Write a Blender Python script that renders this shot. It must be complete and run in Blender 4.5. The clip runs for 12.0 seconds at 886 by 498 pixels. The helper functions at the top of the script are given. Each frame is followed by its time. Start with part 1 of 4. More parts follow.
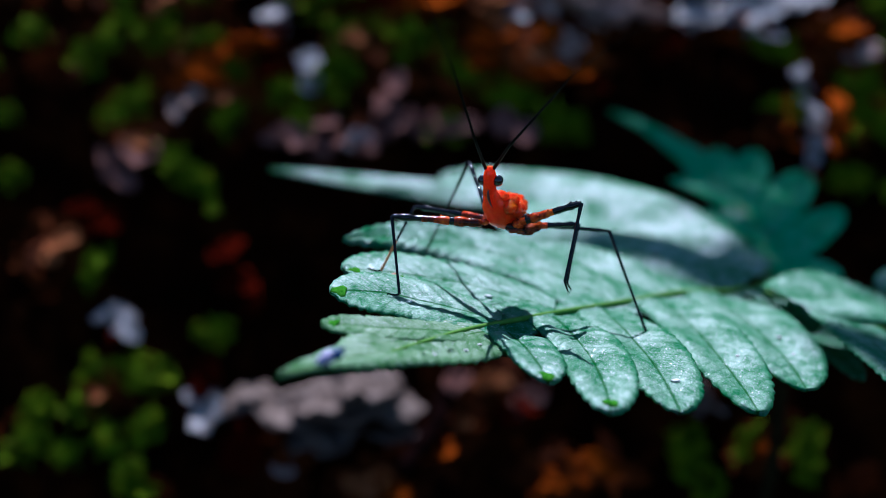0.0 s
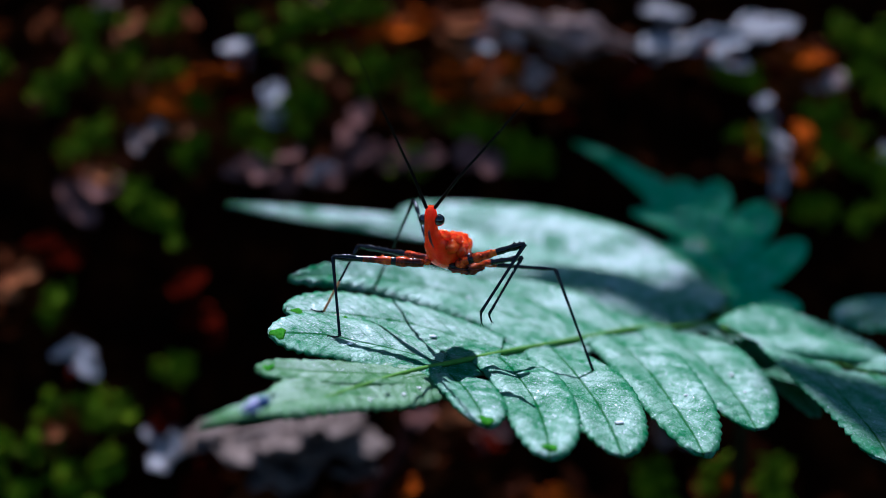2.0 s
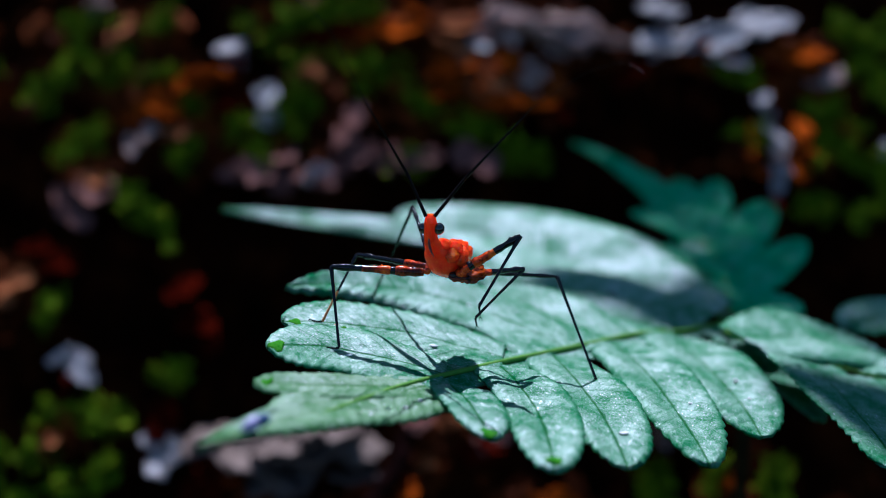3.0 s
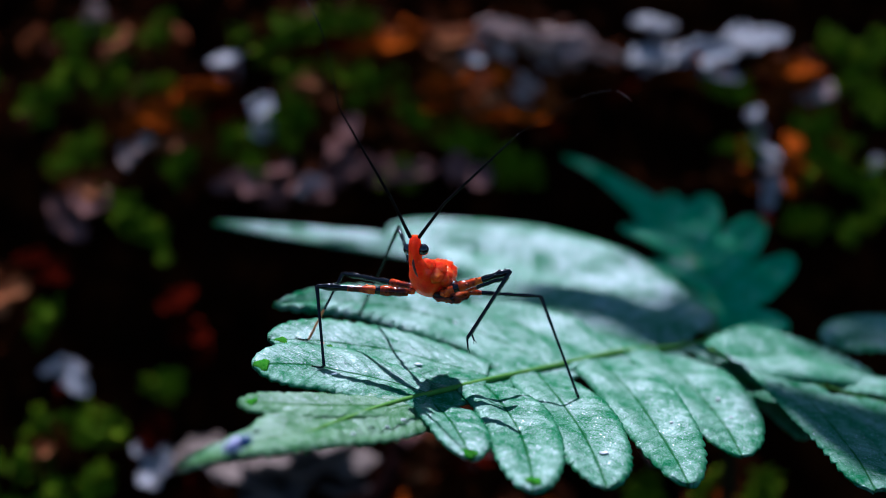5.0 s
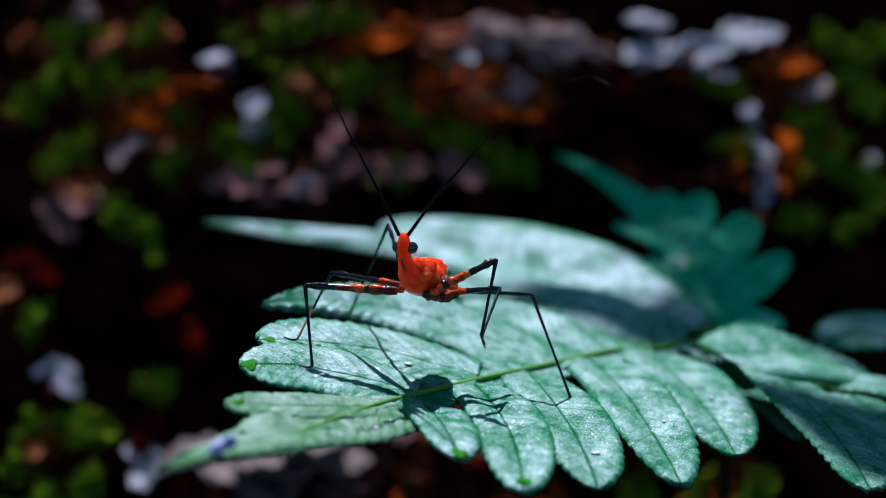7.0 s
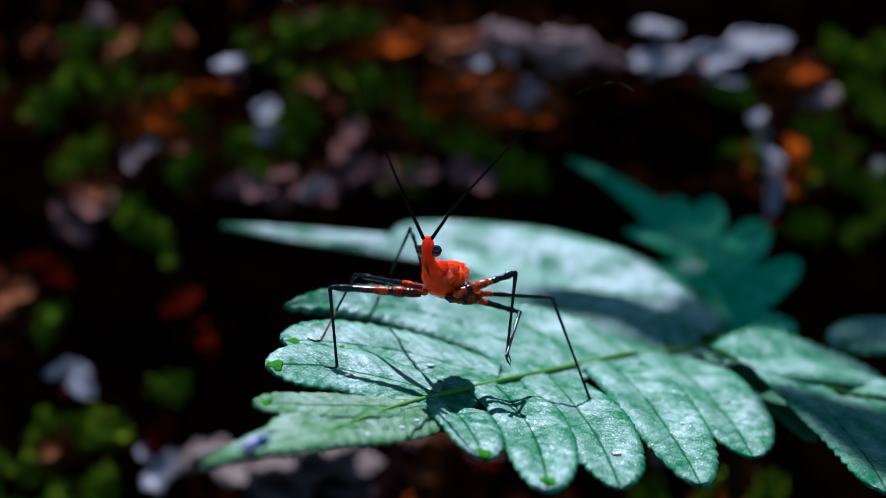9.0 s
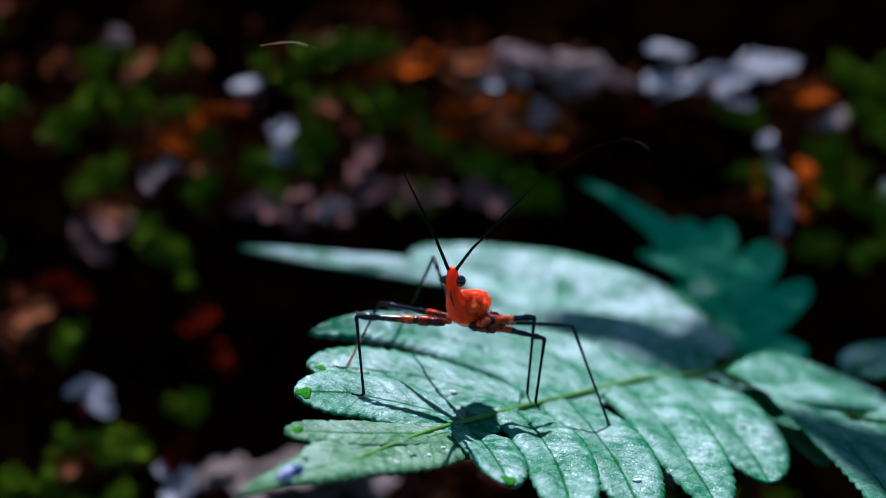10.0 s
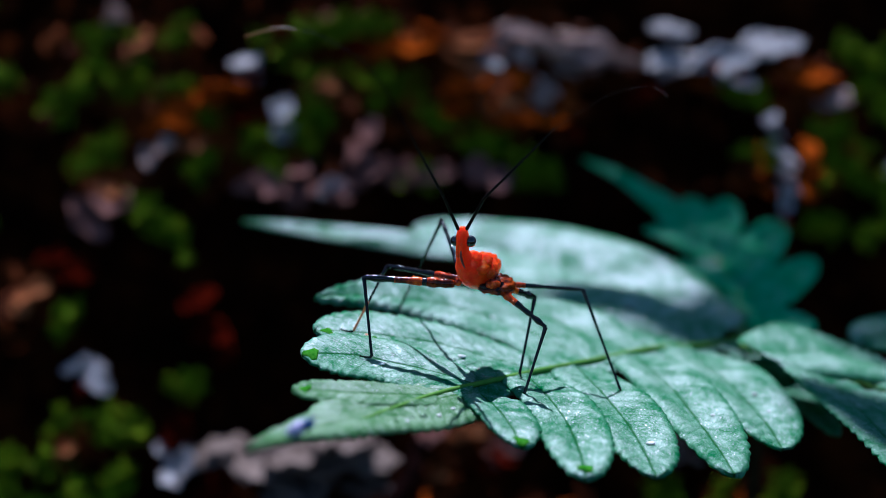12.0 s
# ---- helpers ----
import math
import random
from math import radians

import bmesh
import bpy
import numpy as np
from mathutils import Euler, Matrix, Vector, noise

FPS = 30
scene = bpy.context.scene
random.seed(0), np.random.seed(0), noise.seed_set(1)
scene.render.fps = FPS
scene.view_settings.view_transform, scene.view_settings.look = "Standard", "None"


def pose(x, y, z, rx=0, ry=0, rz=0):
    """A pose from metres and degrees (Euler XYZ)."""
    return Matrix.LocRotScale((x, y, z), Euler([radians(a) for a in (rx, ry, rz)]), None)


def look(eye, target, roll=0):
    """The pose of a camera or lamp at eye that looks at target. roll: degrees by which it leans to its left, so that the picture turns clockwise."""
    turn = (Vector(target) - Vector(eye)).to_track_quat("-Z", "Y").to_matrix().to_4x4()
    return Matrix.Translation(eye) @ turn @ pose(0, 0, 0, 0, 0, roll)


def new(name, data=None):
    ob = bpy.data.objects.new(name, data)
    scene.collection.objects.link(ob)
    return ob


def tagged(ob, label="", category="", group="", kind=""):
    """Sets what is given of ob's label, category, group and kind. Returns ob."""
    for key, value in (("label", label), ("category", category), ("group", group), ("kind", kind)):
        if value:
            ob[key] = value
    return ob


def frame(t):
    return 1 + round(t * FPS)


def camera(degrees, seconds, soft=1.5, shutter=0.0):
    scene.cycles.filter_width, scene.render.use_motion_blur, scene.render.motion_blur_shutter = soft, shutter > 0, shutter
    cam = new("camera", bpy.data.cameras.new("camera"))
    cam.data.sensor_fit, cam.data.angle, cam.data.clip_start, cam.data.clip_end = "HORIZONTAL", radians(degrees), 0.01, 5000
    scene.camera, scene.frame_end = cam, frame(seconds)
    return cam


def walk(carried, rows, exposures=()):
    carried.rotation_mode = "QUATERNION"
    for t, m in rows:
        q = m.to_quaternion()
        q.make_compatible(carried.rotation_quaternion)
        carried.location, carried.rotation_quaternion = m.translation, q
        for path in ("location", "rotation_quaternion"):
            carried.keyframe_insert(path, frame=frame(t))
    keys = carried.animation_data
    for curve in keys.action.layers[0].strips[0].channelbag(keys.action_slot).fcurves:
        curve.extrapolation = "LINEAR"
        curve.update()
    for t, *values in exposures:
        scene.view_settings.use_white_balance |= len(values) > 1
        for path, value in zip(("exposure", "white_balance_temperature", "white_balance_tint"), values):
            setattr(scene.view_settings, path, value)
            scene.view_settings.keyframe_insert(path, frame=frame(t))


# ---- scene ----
MM = 0.001
cam = camera(40.0, 12.0, soft=0.6)
cam.data.dof.use_dof = True
cam.data.dof.focus_distance = 0.121
cam.data.dof.aperture_fstop = 13.0

CAMERA_ROWS = [
    (0.0, -0.00595, -0.11859, 0.23487, 71.162, -0.462, 0.925),
    (0.5, -0.00372, -0.11598, 0.23445, 71.682, -0.430, 0.193),
    (1.0, -0.00231, -0.11557, 0.23727, 72.107, 0.041, 0.057),
    (1.5, -0.00272, -0.11654, 0.23639, 72.037, -0.163, 0.367),
    (2.0, -0.00114, -0.11633, 0.23586, 72.306, -0.241, 0.351),
    (2.5, -0.00034, -0.11486, 0.23582, 72.336, -0.088, -0.083),
    (3.0, -0.00164, -0.11414, 0.23676, 71.996, 0.156, -0.019),
    (3.2, 0.00178, -0.11251, 0.23722, 71.870, 0.356, -0.059),
    (4.8, 0.00051, -0.11447, 0.23876, 71.955, -0.021, 0.173),
    (5.0, 0.00002, -0.11507, 0.23889, 72.140, -0.099, 0.111),
    (5.5, -0.00179, -0.11591, 0.23821, 72.112, -0.192, 0.274),
    (6.0, 0.00058, -0.11442, 0.23743, 71.974, 0.045, 0.076),
    (6.5, 0.00000, -0.11410, 0.23710, 72.000, 0.000, -0.000),
    (7.0, 0.00085, -0.11385, 0.23833, 72.129, 0.063, -0.050),
    (7.5, -0.00174, -0.11553, 0.23836, 72.262, -0.178, 0.104),
    (9.5, -0.00170, -0.11566, 0.23897, 72.537, -0.220, -0.092),
    (10.0, -0.00397, -0.11789, 0.24163, 72.806, -0.317, 0.057),
    (10.5, -0.00510, -0.11787, 0.24023, 72.909, -0.507, 0.006),
    (11.0, -0.00581, -0.11792, 0.23946, 72.801, -0.480, -0.065),
    (11.5, -0.00637, -0.11773, 0.23701, 72.519, -0.542, 0.026),
    (12.0, -0.00567, -0.11681, 0.23710, 72.793, -0.574, -0.236),
]
walk(cam, [(t, pose(x, y, z, rx, ry, rz)) for t, x, y, z, rx, ry, rz in CAMERA_ROWS])

# ---- daylight through the forest canopy ----
TO_SUN = Vector((-0.05, 0.70, 1.0)).normalized()
world = bpy.data.worlds.new("sky")
scene.world = world
world.use_nodes = True
sky = world.node_tree.nodes.new("ShaderNodeTexSky")
sky.sky_type, sky.sun_disc = "NISHITA", False
sky.dust_density, sky.ozone_density = 0.6, 0.8
sky.sun_elevation = math.asin(TO_SUN.z)
sky.sun_rotation = math.atan2(TO_SUN.x, TO_SUN.y)
background = world.node_tree.nodes["Background"]
background.inputs["Strength"].default_value = 0.056
world.node_tree.links.new(sky.outputs[0], background.inputs["Color"])
sun = new("sun", bpy.data.lights.new("sun", "SUN"))
sun.data.energy, sun.data.angle, sun.data.color = 5.0, radians(0.6), (1.0, 0.82, 0.77)
sun.matrix_world = look(TO_SUN * 3, (0, 0, 0))
scene.view_settings.exposure = 0.52
scene.view_settings.use_white_balance = True
scene.view_settings.white_balance_temperature = 4560
scene.view_settings.white_balance_tint = -1


# ---- materials ----
def shader(name):
    """A node material: the material, its tree's maker and joiner, and its principled shader."""
    mat = bpy.data.materials.new(name)
    mat.use_nodes = True
    tree = mat.node_tree
    main = tree.nodes["Principled BSDF"]

    def node(kind, **values):
        n = tree.nodes.new(kind)
        for key, value in values.items():
            if key in n.inputs:
                n.inputs[key].default_value = value
        return n

    return mat, node, tree.links.new, main


def mathnode(node, link, op, a, b=None):
    n = node("ShaderNodeMath")
    n.operation = op
    for i, v in enumerate((a, b)):
        if v is None:
            continue
        if isinstance(v, (int, float)):
            n.inputs[i].default_value = v
        else:
            link(v, n.inputs[i])
    return n.outputs[0]


def ramp(node, link, fac, stops):
    n = node("ShaderNodeValToRGB")
    while len(n.color_ramp.elements) < len(stops):
        n.color_ramp.elements.new(0.5)
    for e, (at, colour) in zip(n.color_ramp.elements, stops):
        e.position, e.color = at, (*colour, 1)
    link(fac, n.inputs[0])
    return n.outputs[0]


def noise_at(node, link, where, scale, detail=3.0, rough=0.55):
    n = node("ShaderNodeTexNoise", Scale=scale, Detail=detail, Roughness=rough)
    link(where, n.inputs["Vector"])
    return n.outputs["Fac"]


def mix(node, link, fac, a, b, blend="MIX"):
    n = node("ShaderNodeMix")
    n.data_type, n.blend_type = "RGBA", blend
    for socket, v in ((n.inputs[0], fac), (n.inputs[6], a), (n.inputs[7], b)):
        if isinstance(v, (int, float)):
            socket.default_value = v
        elif isinstance(v, tuple):
            socket.default_value = (*v, 1)
        else:
            link(v, socket)
    return n.outputs[2]


def bump(node, link, height, distance, main, strength=1.0):
    n = node("ShaderNodeBump", Strength=strength, Distance=distance)
    link(height, n.inputs["Height"])
    link(n.outputs[0], main.inputs["Normal"])


def fern_material(name, low, high, vein, hair, down_sheen_tint, down_gloss):
    """Fern blade: mottled green under patchy silvery down and painted sheen, with slanting side veins, a net between
    them and a sunken midvein.
    """
    mat, node, link, main = shader(name)

    def m(op, a, b=None):
        return mathnode(node, link, op, a, b)

    def span(value, lo, hi, a, b):
        n = node("ShaderNodeMapRange")
        link(value, n.inputs[0])
        for i, v in enumerate((lo, hi, a, b)):
            n.inputs[i + 1].default_value = v
        return n.outputs[0]

    leaf = node("ShaderNodeAttribute")
    leaf.attribute_name = "leaf"
    where = leaf.outputs["Vector"]
    place = node("ShaderNodeTexCoord").outputs["Object"]
    split = node("ShaderNodeSeparateXYZ")
    link(where, split.inputs[0])
    across = m("ABSOLUTE", split.outputs["Y"])
    rim = m("ABSOLUTE", split.outputs["Z"])
    wide = noise_at(node, link, place, 170.0, 3.0, 0.5)
    patch = noise_at(node, link, place, 620.0, 5.0, 0.65)
    grain = noise_at(node, link, place, 5200.0, 3.0, 0.75)
    # side veins
    slant = m("SUBTRACT", split.outputs["X"], m("MULTIPLY", across, 0.9))
    slant = m("ADD", slant, m("MULTIPLY", noise_at(node, link, place, 420.0, 2.0), 0.0014))
    wave = m("ABSOLUTE", m("SINE", m("MULTIPLY", slant, math.pi / 0.0017)))
    side = m("POWER", m("SUBTRACT", 1.0, wave), 4.0)
    # the net between them
    net = node("ShaderNodeTexVoronoi", Scale=1500.0)
    net.feature = "DISTANCE_TO_EDGE"
    link(place, net.inputs["Vector"])
    mesh_lines = span(net.outputs["Distance"], 0.0, 0.14, 1.0, 0.0)
    mid = span(m("ADD", across, m("MULTIPLY", m("SUBTRACT", patch, 0.5), 0.0004)), 0.00004, 0.00022, 1.0, 0.0)
    lines = m("MAXIMUM", m("MAXIMUM", m("MULTIPLY", side, 0.46), m("MULTIPLY", mesh_lines, 0.18)), m("MULTIPLY", mid, 0.85))
    # silvery down and painted sheen, thin on veins, along the rim and in patches
    down = m("ADD", m("ADD", m("MULTIPLY", wide, 0.55), m("MULTIPLY", patch, 0.45)), m("MULTIPLY", grain, 0.65))
    cover = span(down, 0.70, 0.98, 0.0, 1.0)
    cover = m("MULTIPLY", cover, m("SUBTRACT", 1.0, lines))
    cover = m("MULTIPLY", cover, span(rim, 0.72, 1.0, 1.0, 0.35))
    # single glistening hairs, lying slantwise, their glints partly in the base colour
    lay = node("ShaderNodeMapping")
    link(place, lay.inputs["Vector"])
    lay.inputs["Rotation"].default_value = (0, 0, 0.7)
    lay.inputs["Scale"].default_value = (2300.0, 6200.0, 4000.0)
    cells = node("ShaderNodeTexVoronoi", Scale=1.0)
    link(lay.outputs[0], cells.inputs["Vector"])
    pick = node("ShaderNodeSeparateColor")
    link(cells.outputs["Color"], pick.inputs[0])
    fleck = m("MULTIPLY", m("GREATER_THAN", pick.outputs[0], 0.80), span(cells.outputs["Distance"], 0.15, 0.45, 1.0, 0.0))
    fleck = m("MULTIPLY", fleck, span(cover, 0.0, 0.5, 0.12, 1.0))
    body = ramp(node, link, m("ADD", m("MULTIPLY", patch, 0.6), m("MULTIPLY", wide, 0.4)), [(0.36, low), (0.62, high)])
    # Part of the sun's white sheen is mixed into the base colour.
    body = mix(node, link, m("MULTIPLY", cover, down_sheen_tint), body, hair)
    body = mix(node, link, m("MULTIPLY", fleck, 0.5), body, hair)
    body = mix(node, link, lines, body, vein)
    link(body, main.inputs["Base Color"])
    main.inputs["Roughness"].default_value = 0.6
    main.inputs["Specular IOR Level"].default_value = 0.0
    film = node("ShaderNodeBsdfAnisotropic")
    film.inputs["Color"].default_value = (0.90, 0.88, 0.94, 1)
    link(span(grain, 0.35, 0.65, 0.52, 0.38), film.inputs["Roughness"])
    through_light = node("ShaderNodeBsdfTranslucent")
    through_light.inputs["Color"].default_value = (0.13, 0.34, 0.03, 1)
    thin = node("ShaderNodeMixShader")
    thin.inputs[0].default_value = 0.28
    link(main.outputs[0], thin.inputs[1])
    link(through_light.outputs[0], thin.inputs[2])
    blend = node("ShaderNodeMixShader")
    link(m("MINIMUM", m("ADD", m("MULTIPLY", cover, down_gloss), m("MULTIPLY", fleck, 0.34)), 0.8), blend.inputs[0])
    link(thin.outputs[0], blend.inputs[1])
    link(film.outputs[0], blend.inputs[2])
    link(blend.outputs[0], mat.node_tree.nodes["Material Output"].inputs["Surface"])
    height = m("SUBTRACT", m("ADD", m("MULTIPLY", grain, 0.8), m("MULTIPLY", patch, 0.8)), m("MULTIPLY", lines, 0.9))
    bump(node, link, height, 0.00011, main, 1.0)
    tipped = node("ShaderNodeVectorMath")
    tipped.operation = "SUBTRACT"
    link(cells.outputs["Color"], tipped.inputs[0])
    tipped.inputs[1].default_value = (0.5, 0.5, 0.5)
    leant = node("ShaderNodeVectorMath")
    leant.operation = "MULTIPLY_ADD"
    link(tipped.outputs[0], leant.inputs[0])
    leant.inputs[1].default_value = (0.55, 0.55, 0.55)
    link(main.inputs["Normal"].links[0].from_socket, leant.inputs[2])
    unit = node("ShaderNodeVectorMath")
    unit.operation = "NORMALIZE"
    link(leant.outputs[0], unit.inputs[0])
    link(unit.outputs[0], film.inputs["Normal"])
    return mat


def plain(name, colours, scale, rough=0.6, depth=0.0003, detail=4.0, spec=0.5, coat=0.0, flesh=0.0, island=False):
    """Mottled surface between two or more colours, with relief of the same pattern."""
    mat, node, link, main = shader(name)
    where = node("ShaderNodeTexCoord").outputs["Object"]
    a = noise_at(node, link, where, scale, detail)
    b = noise_at(node, link, where, scale * 6.3, 2.0)
    n = len(colours)
    both = mathnode(node, link, "ADD", mathnode(node, link, "MULTIPLY", a, 0.75), mathnode(node, link, "MULTIPLY", b, 0.25))
    tone = ramp(node, link, both, [(0.34 + 0.32 * i / max(1, n - 1), c) for i, c in enumerate(colours)])
    info = node("ShaderNodeNewGeometry").outputs["Random Per Island"] if island else node("ShaderNodeObjectInfo").outputs["Random"]
    spread = 0.9 if island else 0.3
    hue = node("ShaderNodeHueSaturation")
    link(tone, hue.inputs["Color"])
    link(mathnode(node, link, "ADD", mathnode(node, link, "MULTIPLY", info, spread), 1 - spread / 2), hue.inputs["Value"])
    link(hue.outputs[0], main.inputs["Base Color"])
    main.inputs["Roughness"].default_value = rough
    main.inputs["Specular IOR Level"].default_value = spec
    main.inputs["Coat Weight"].default_value = coat
    main.inputs["Coat Roughness"].default_value = 0.1
    main.inputs["Subsurface Weight"].default_value = flesh
    main.inputs["Subsurface Radius"].default_value = (1.0, 0.25, 0.08)
    main.inputs["Subsurface Scale"].default_value = 0.0028
    bump(node, link, both, depth, main, 0.8)
    return mat


FERN = fern_material("fern_green", (0.021, 0.175, 0.054), (0.080, 0.335, 0.122), (0.014, 0.10, 0.014), (0.86, 0.75, 0.78), 0.18, 0.22)
# Yellower and less glossy than the fern green, for the tip lobes.
FERN_TIP = fern_material("yellower_fern_green", (0.070, 0.18, 0.055), (0.18, 0.34, 0.13), (0.045, 0.14, 0.020), (0.60, 0.62, 0.52), 0.30, 0.10)
# Copy of the fern green with the shaded frond's teal put into its colour.
FERN_SHADED = fern_material("shaded_fern_green", (0.034, 0.30, 0.094), (0.095, 0.53, 0.190), (0.015, 0.16, 0.035), (0.50, 0.62, 0.58), 0.05, 0.10)
COSTA = plain("fern_midrib", [(0.10, 0.24, 0.02), (0.17, 0.33, 0.04)], 900, 0.5, 0.00005, spec=0.25)
STALK = plain("fern_stalk", [(0.012, 0.009, 0.003), (0.035, 0.03, 0.01)], 300, 0.8, spec=0.05)
GALL = plain("fern_tip_green", [(0.025, 0.12, 0.004), (0.10, 0.28, 0.02)], 1400, 0.6, 0.0001, spec=0.0)
RED = plain("bug_red", [(0.95, 0.028, 0.0), (1.0, 0.11, 0.0)], 700, 0.14, 0.00006, spec=0.3, flesh=1.0)
BELLY = plain("bug_belly", [(0.004, 0.002, 0.001), (0.025, 0.005, 0.001), (0.28, 0.035, 0.002), (0.6, 0.09, 0.003)], 420, 0.2, 0.00006, spec=0.5)
ORANGE = plain("bug_orange", [(0.55, 0.08, 0.01), (0.75, 0.2, 0.02)], 900, 0.3, 0.00006, coat=0.5, flesh=0.3)
BLACK = plain("bug_black", [(0.002, 0.0015, 0.002), (0.008, 0.005, 0.005)], 900, 0.16, 0.00005, spec=0.45)
ANTENNA = plain("bug_antenna", [(0.002, 0.001, 0.001), (0.010, 0.004, 0.003)], 900, 0.5, 0.00003, spec=0.1)
MOTTLED = plain("bug_mottled", [(0.006, 0.003, 0.002), (0.10, 0.010, 0.001), (0.60, 0.05, 0.001), (0.90, 0.16, 0.003)], 420, 0.18, 0.00006, spec=0.35)
EYE = plain("bug_eye", [(0.003, 0.003, 0.003), (0.006, 0.005, 0.005)], 900, 0.08, 0.00001, coat=1.0)
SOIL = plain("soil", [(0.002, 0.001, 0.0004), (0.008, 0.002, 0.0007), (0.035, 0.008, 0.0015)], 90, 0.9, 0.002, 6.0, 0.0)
PALE = plain("pale_leaf", [(0.12, 0.09, 0.08), (0.36, 0.31, 0.30), (0.58, 0.52, 0.52)], 420, 0.6, 0.0005, spec=0.2)
PINK = plain("faded_leaf", [(0.16, 0.085, 0.065), (0.60, 0.42, 0.36)], 320, 0.8, 0.0005, spec=0.04)
MAUVE = plain("mauve_leaf", [(0.07, 0.025, 0.02), (0.28, 0.13, 0.105)], 220, 0.85, 0.0005, spec=0.02)
GREY = plain("weathered_leaf", [(0.09, 0.060, 0.046), (0.22, 0.160, 0.135)], 110, 0.85, 0.0003, spec=0.05)
TAN = plain("tan_leaf", [(0.09, 0.018, 0.004), (0.48, 0.17, 0.06)], 200, 0.85, 0.0005, spec=0.02)
RUST = plain("rust_leaf", [(0.04, 0.005, 0.001), (0.48, 0.085, 0.002)], 320, 0.85, 0.0005, spec=0.0)
MAROON = plain("maroon_leaf", [(0.010, 0.0008, 0.0004), (0.06, 0.004, 0.001)], 200, 0.85, 0.0005, spec=0.0)
TWIG = plain("dark_twig", [(0.002, 0.001, 0.001), (0.008, 0.003, 0.003)], 300, 0.9, 0.0004, spec=0.0)
MOSS = plain("moss", [(0.028, 0.036, 0.0004), (0.13, 0.20, 0.002), (0.32, 0.36, 0.003)], 330, 0.75, 0.0008, spec=0.03, island=True)
DUFF = plain("duff", [(0.012, 0.002, 0.0003), (0.07, 0.014, 0.002), (0.2, 0.045, 0.006)], 60, 0.85, 0.0005, spec=0.04, island=True)
GROOVE = plain("bug_dark_red", [(0.08, 0.006, 0.003), (0.16, 0.012, 0.005)], 900, 0.3, 0.00004, coat=0.5)
PALE_TIP = plain("bug_straw", [(0.4, 0.14, 0.03), (0.6, 0.26, 0.06)], 900, 0.4, 0.00004)
WAX = plain("pale_speck", [(0.6, 0.55, 0.52), (0.8, 0.78, 0.76)], 2000, 0.35, 0.00005)
WATER, _node, _link, _main = shader("water")
_main.inputs["Base Color"].default_value = (0.95, 0.98, 1.0, 1)
_main.inputs["Roughness"].default_value = 0.03
_main.inputs["IOR"].default_value = 1.33
_main.inputs["Transmission Weight"].default_value = 1.0
LILAC = plain("bead_lilac", [(0.42, 0.36, 0.62), (0.78, 0.66, 0.82)], 900, 0.35, 0.00005, spec=0.4)
DEEP_BLUE = plain("bead_blue", [(0.01, 0.02, 0.10), (0.03, 0.09, 0.25)], 900, 0.3, 0.00005, spec=0.4)
BARK = plain("bark", [(0.03, 0.02, 0.015), (0.1, 0.07, 0.05)], 60, 0.9, 0.002)
SHRUB_GREEN = plain("shade_shrub_leaf", [(0.03, 0.08, 0.015), (0.06, 0.13, 0.03)], 40, 0.5, 0.001)

# ---- building helpers ----
PLACES = {}


def mesh_of(name, verts, faces, mat, smooth=True):
    me = bpy.data.meshes.new(name)
    me.from_pydata([tuple(v) for v in verts], [], faces)
    if smooth:
        me.shade_smooth()
    for m in mat if isinstance(mat, (list, tuple)) else (mat,):
        me.materials.append(m)
    return me


def thing(name, m, label, category, group="", kind="", data=None):
    ob = new(name, data)
    ob.matrix_basis = m
    PLACES[ob.name] = m.copy()
    return tagged(ob, label, category, group, kind)


def part(name, me, parent, m, label=""):
    """One mesh under a thing or a part, at the world pose m."""
    ob = new(name, me)
    ob.parent = parent
    ob.matrix_basis = PLACES[parent.name].inverted() @ m
    PLACES[ob.name] = m.copy()
    return tagged(ob, label)


def along(a, b, up=(0, 0, 1)):
    """The pose at a whose x points to b and whose z is as near to up as can be."""
    a, b = Vector(a), Vector(b)
    x = (b - a).normalized()
    y = Vector(up).cross(x).normalized()
    return Matrix.Translation(a) @ Matrix((x, y, x.cross(y))).transposed().to_4x4()


def curve_points(points, n):
    """n + 1 points on a smooth line through the points."""
    pts = [Vector(p) for p in points]
    pts = [2 * pts[0] - pts[1]] + pts + [2 * pts[-1] - pts[-2]]
    out = []
    spans = len(pts) - 3
    for i in range(n + 1):
        s = i / n * spans
        k = min(int(s), spans - 1)
        t = s - k
        p0, p1, p2, p3 = pts[k : k + 4]
        out.append(0.5 * ((2 * p1) + (p2 - p0) * t + (2 * p0 - 5 * p1 + 4 * p2 - p3) * t * t + (3 * p1 - p0 - 3 * p2 + p3) * t ** 3))
    return out


def tube(points, radii, sides=10):
    """Vertices and faces of a closed round tube along points, with a radius for each."""
    verts, faces = [], []
    ref = Vector((0, 0, 1))
    if abs((points[-1] - points[0]).normalized().z) > 0.9:
        ref = Vector((0, 1, 0))
    for i, (p, r) in enumerate(zip(points, radii)):
        d = (points[min(i + 1, len(points) - 1)] - points[max(i - 1, 0)]).normalized()
        u = ref.cross(d).normalized()
        w = d.cross(u)
        for k in range(sides):
            a = 2 * math.pi * k / sides
            verts.append(p + (u * math.cos(a) + w * math.sin(a)) * r)
    for i in range(len(points) - 1):
        for k in range(sides):
            a, b = i * sides + k, i * sides + (k + 1) % sides
            faces.append((a, b, b + sides, a + sides))
    faces.append(tuple(reversed(range(sides))))
    faces.append(tuple(range(len(verts) - sides, len(verts))))
    return verts, faces

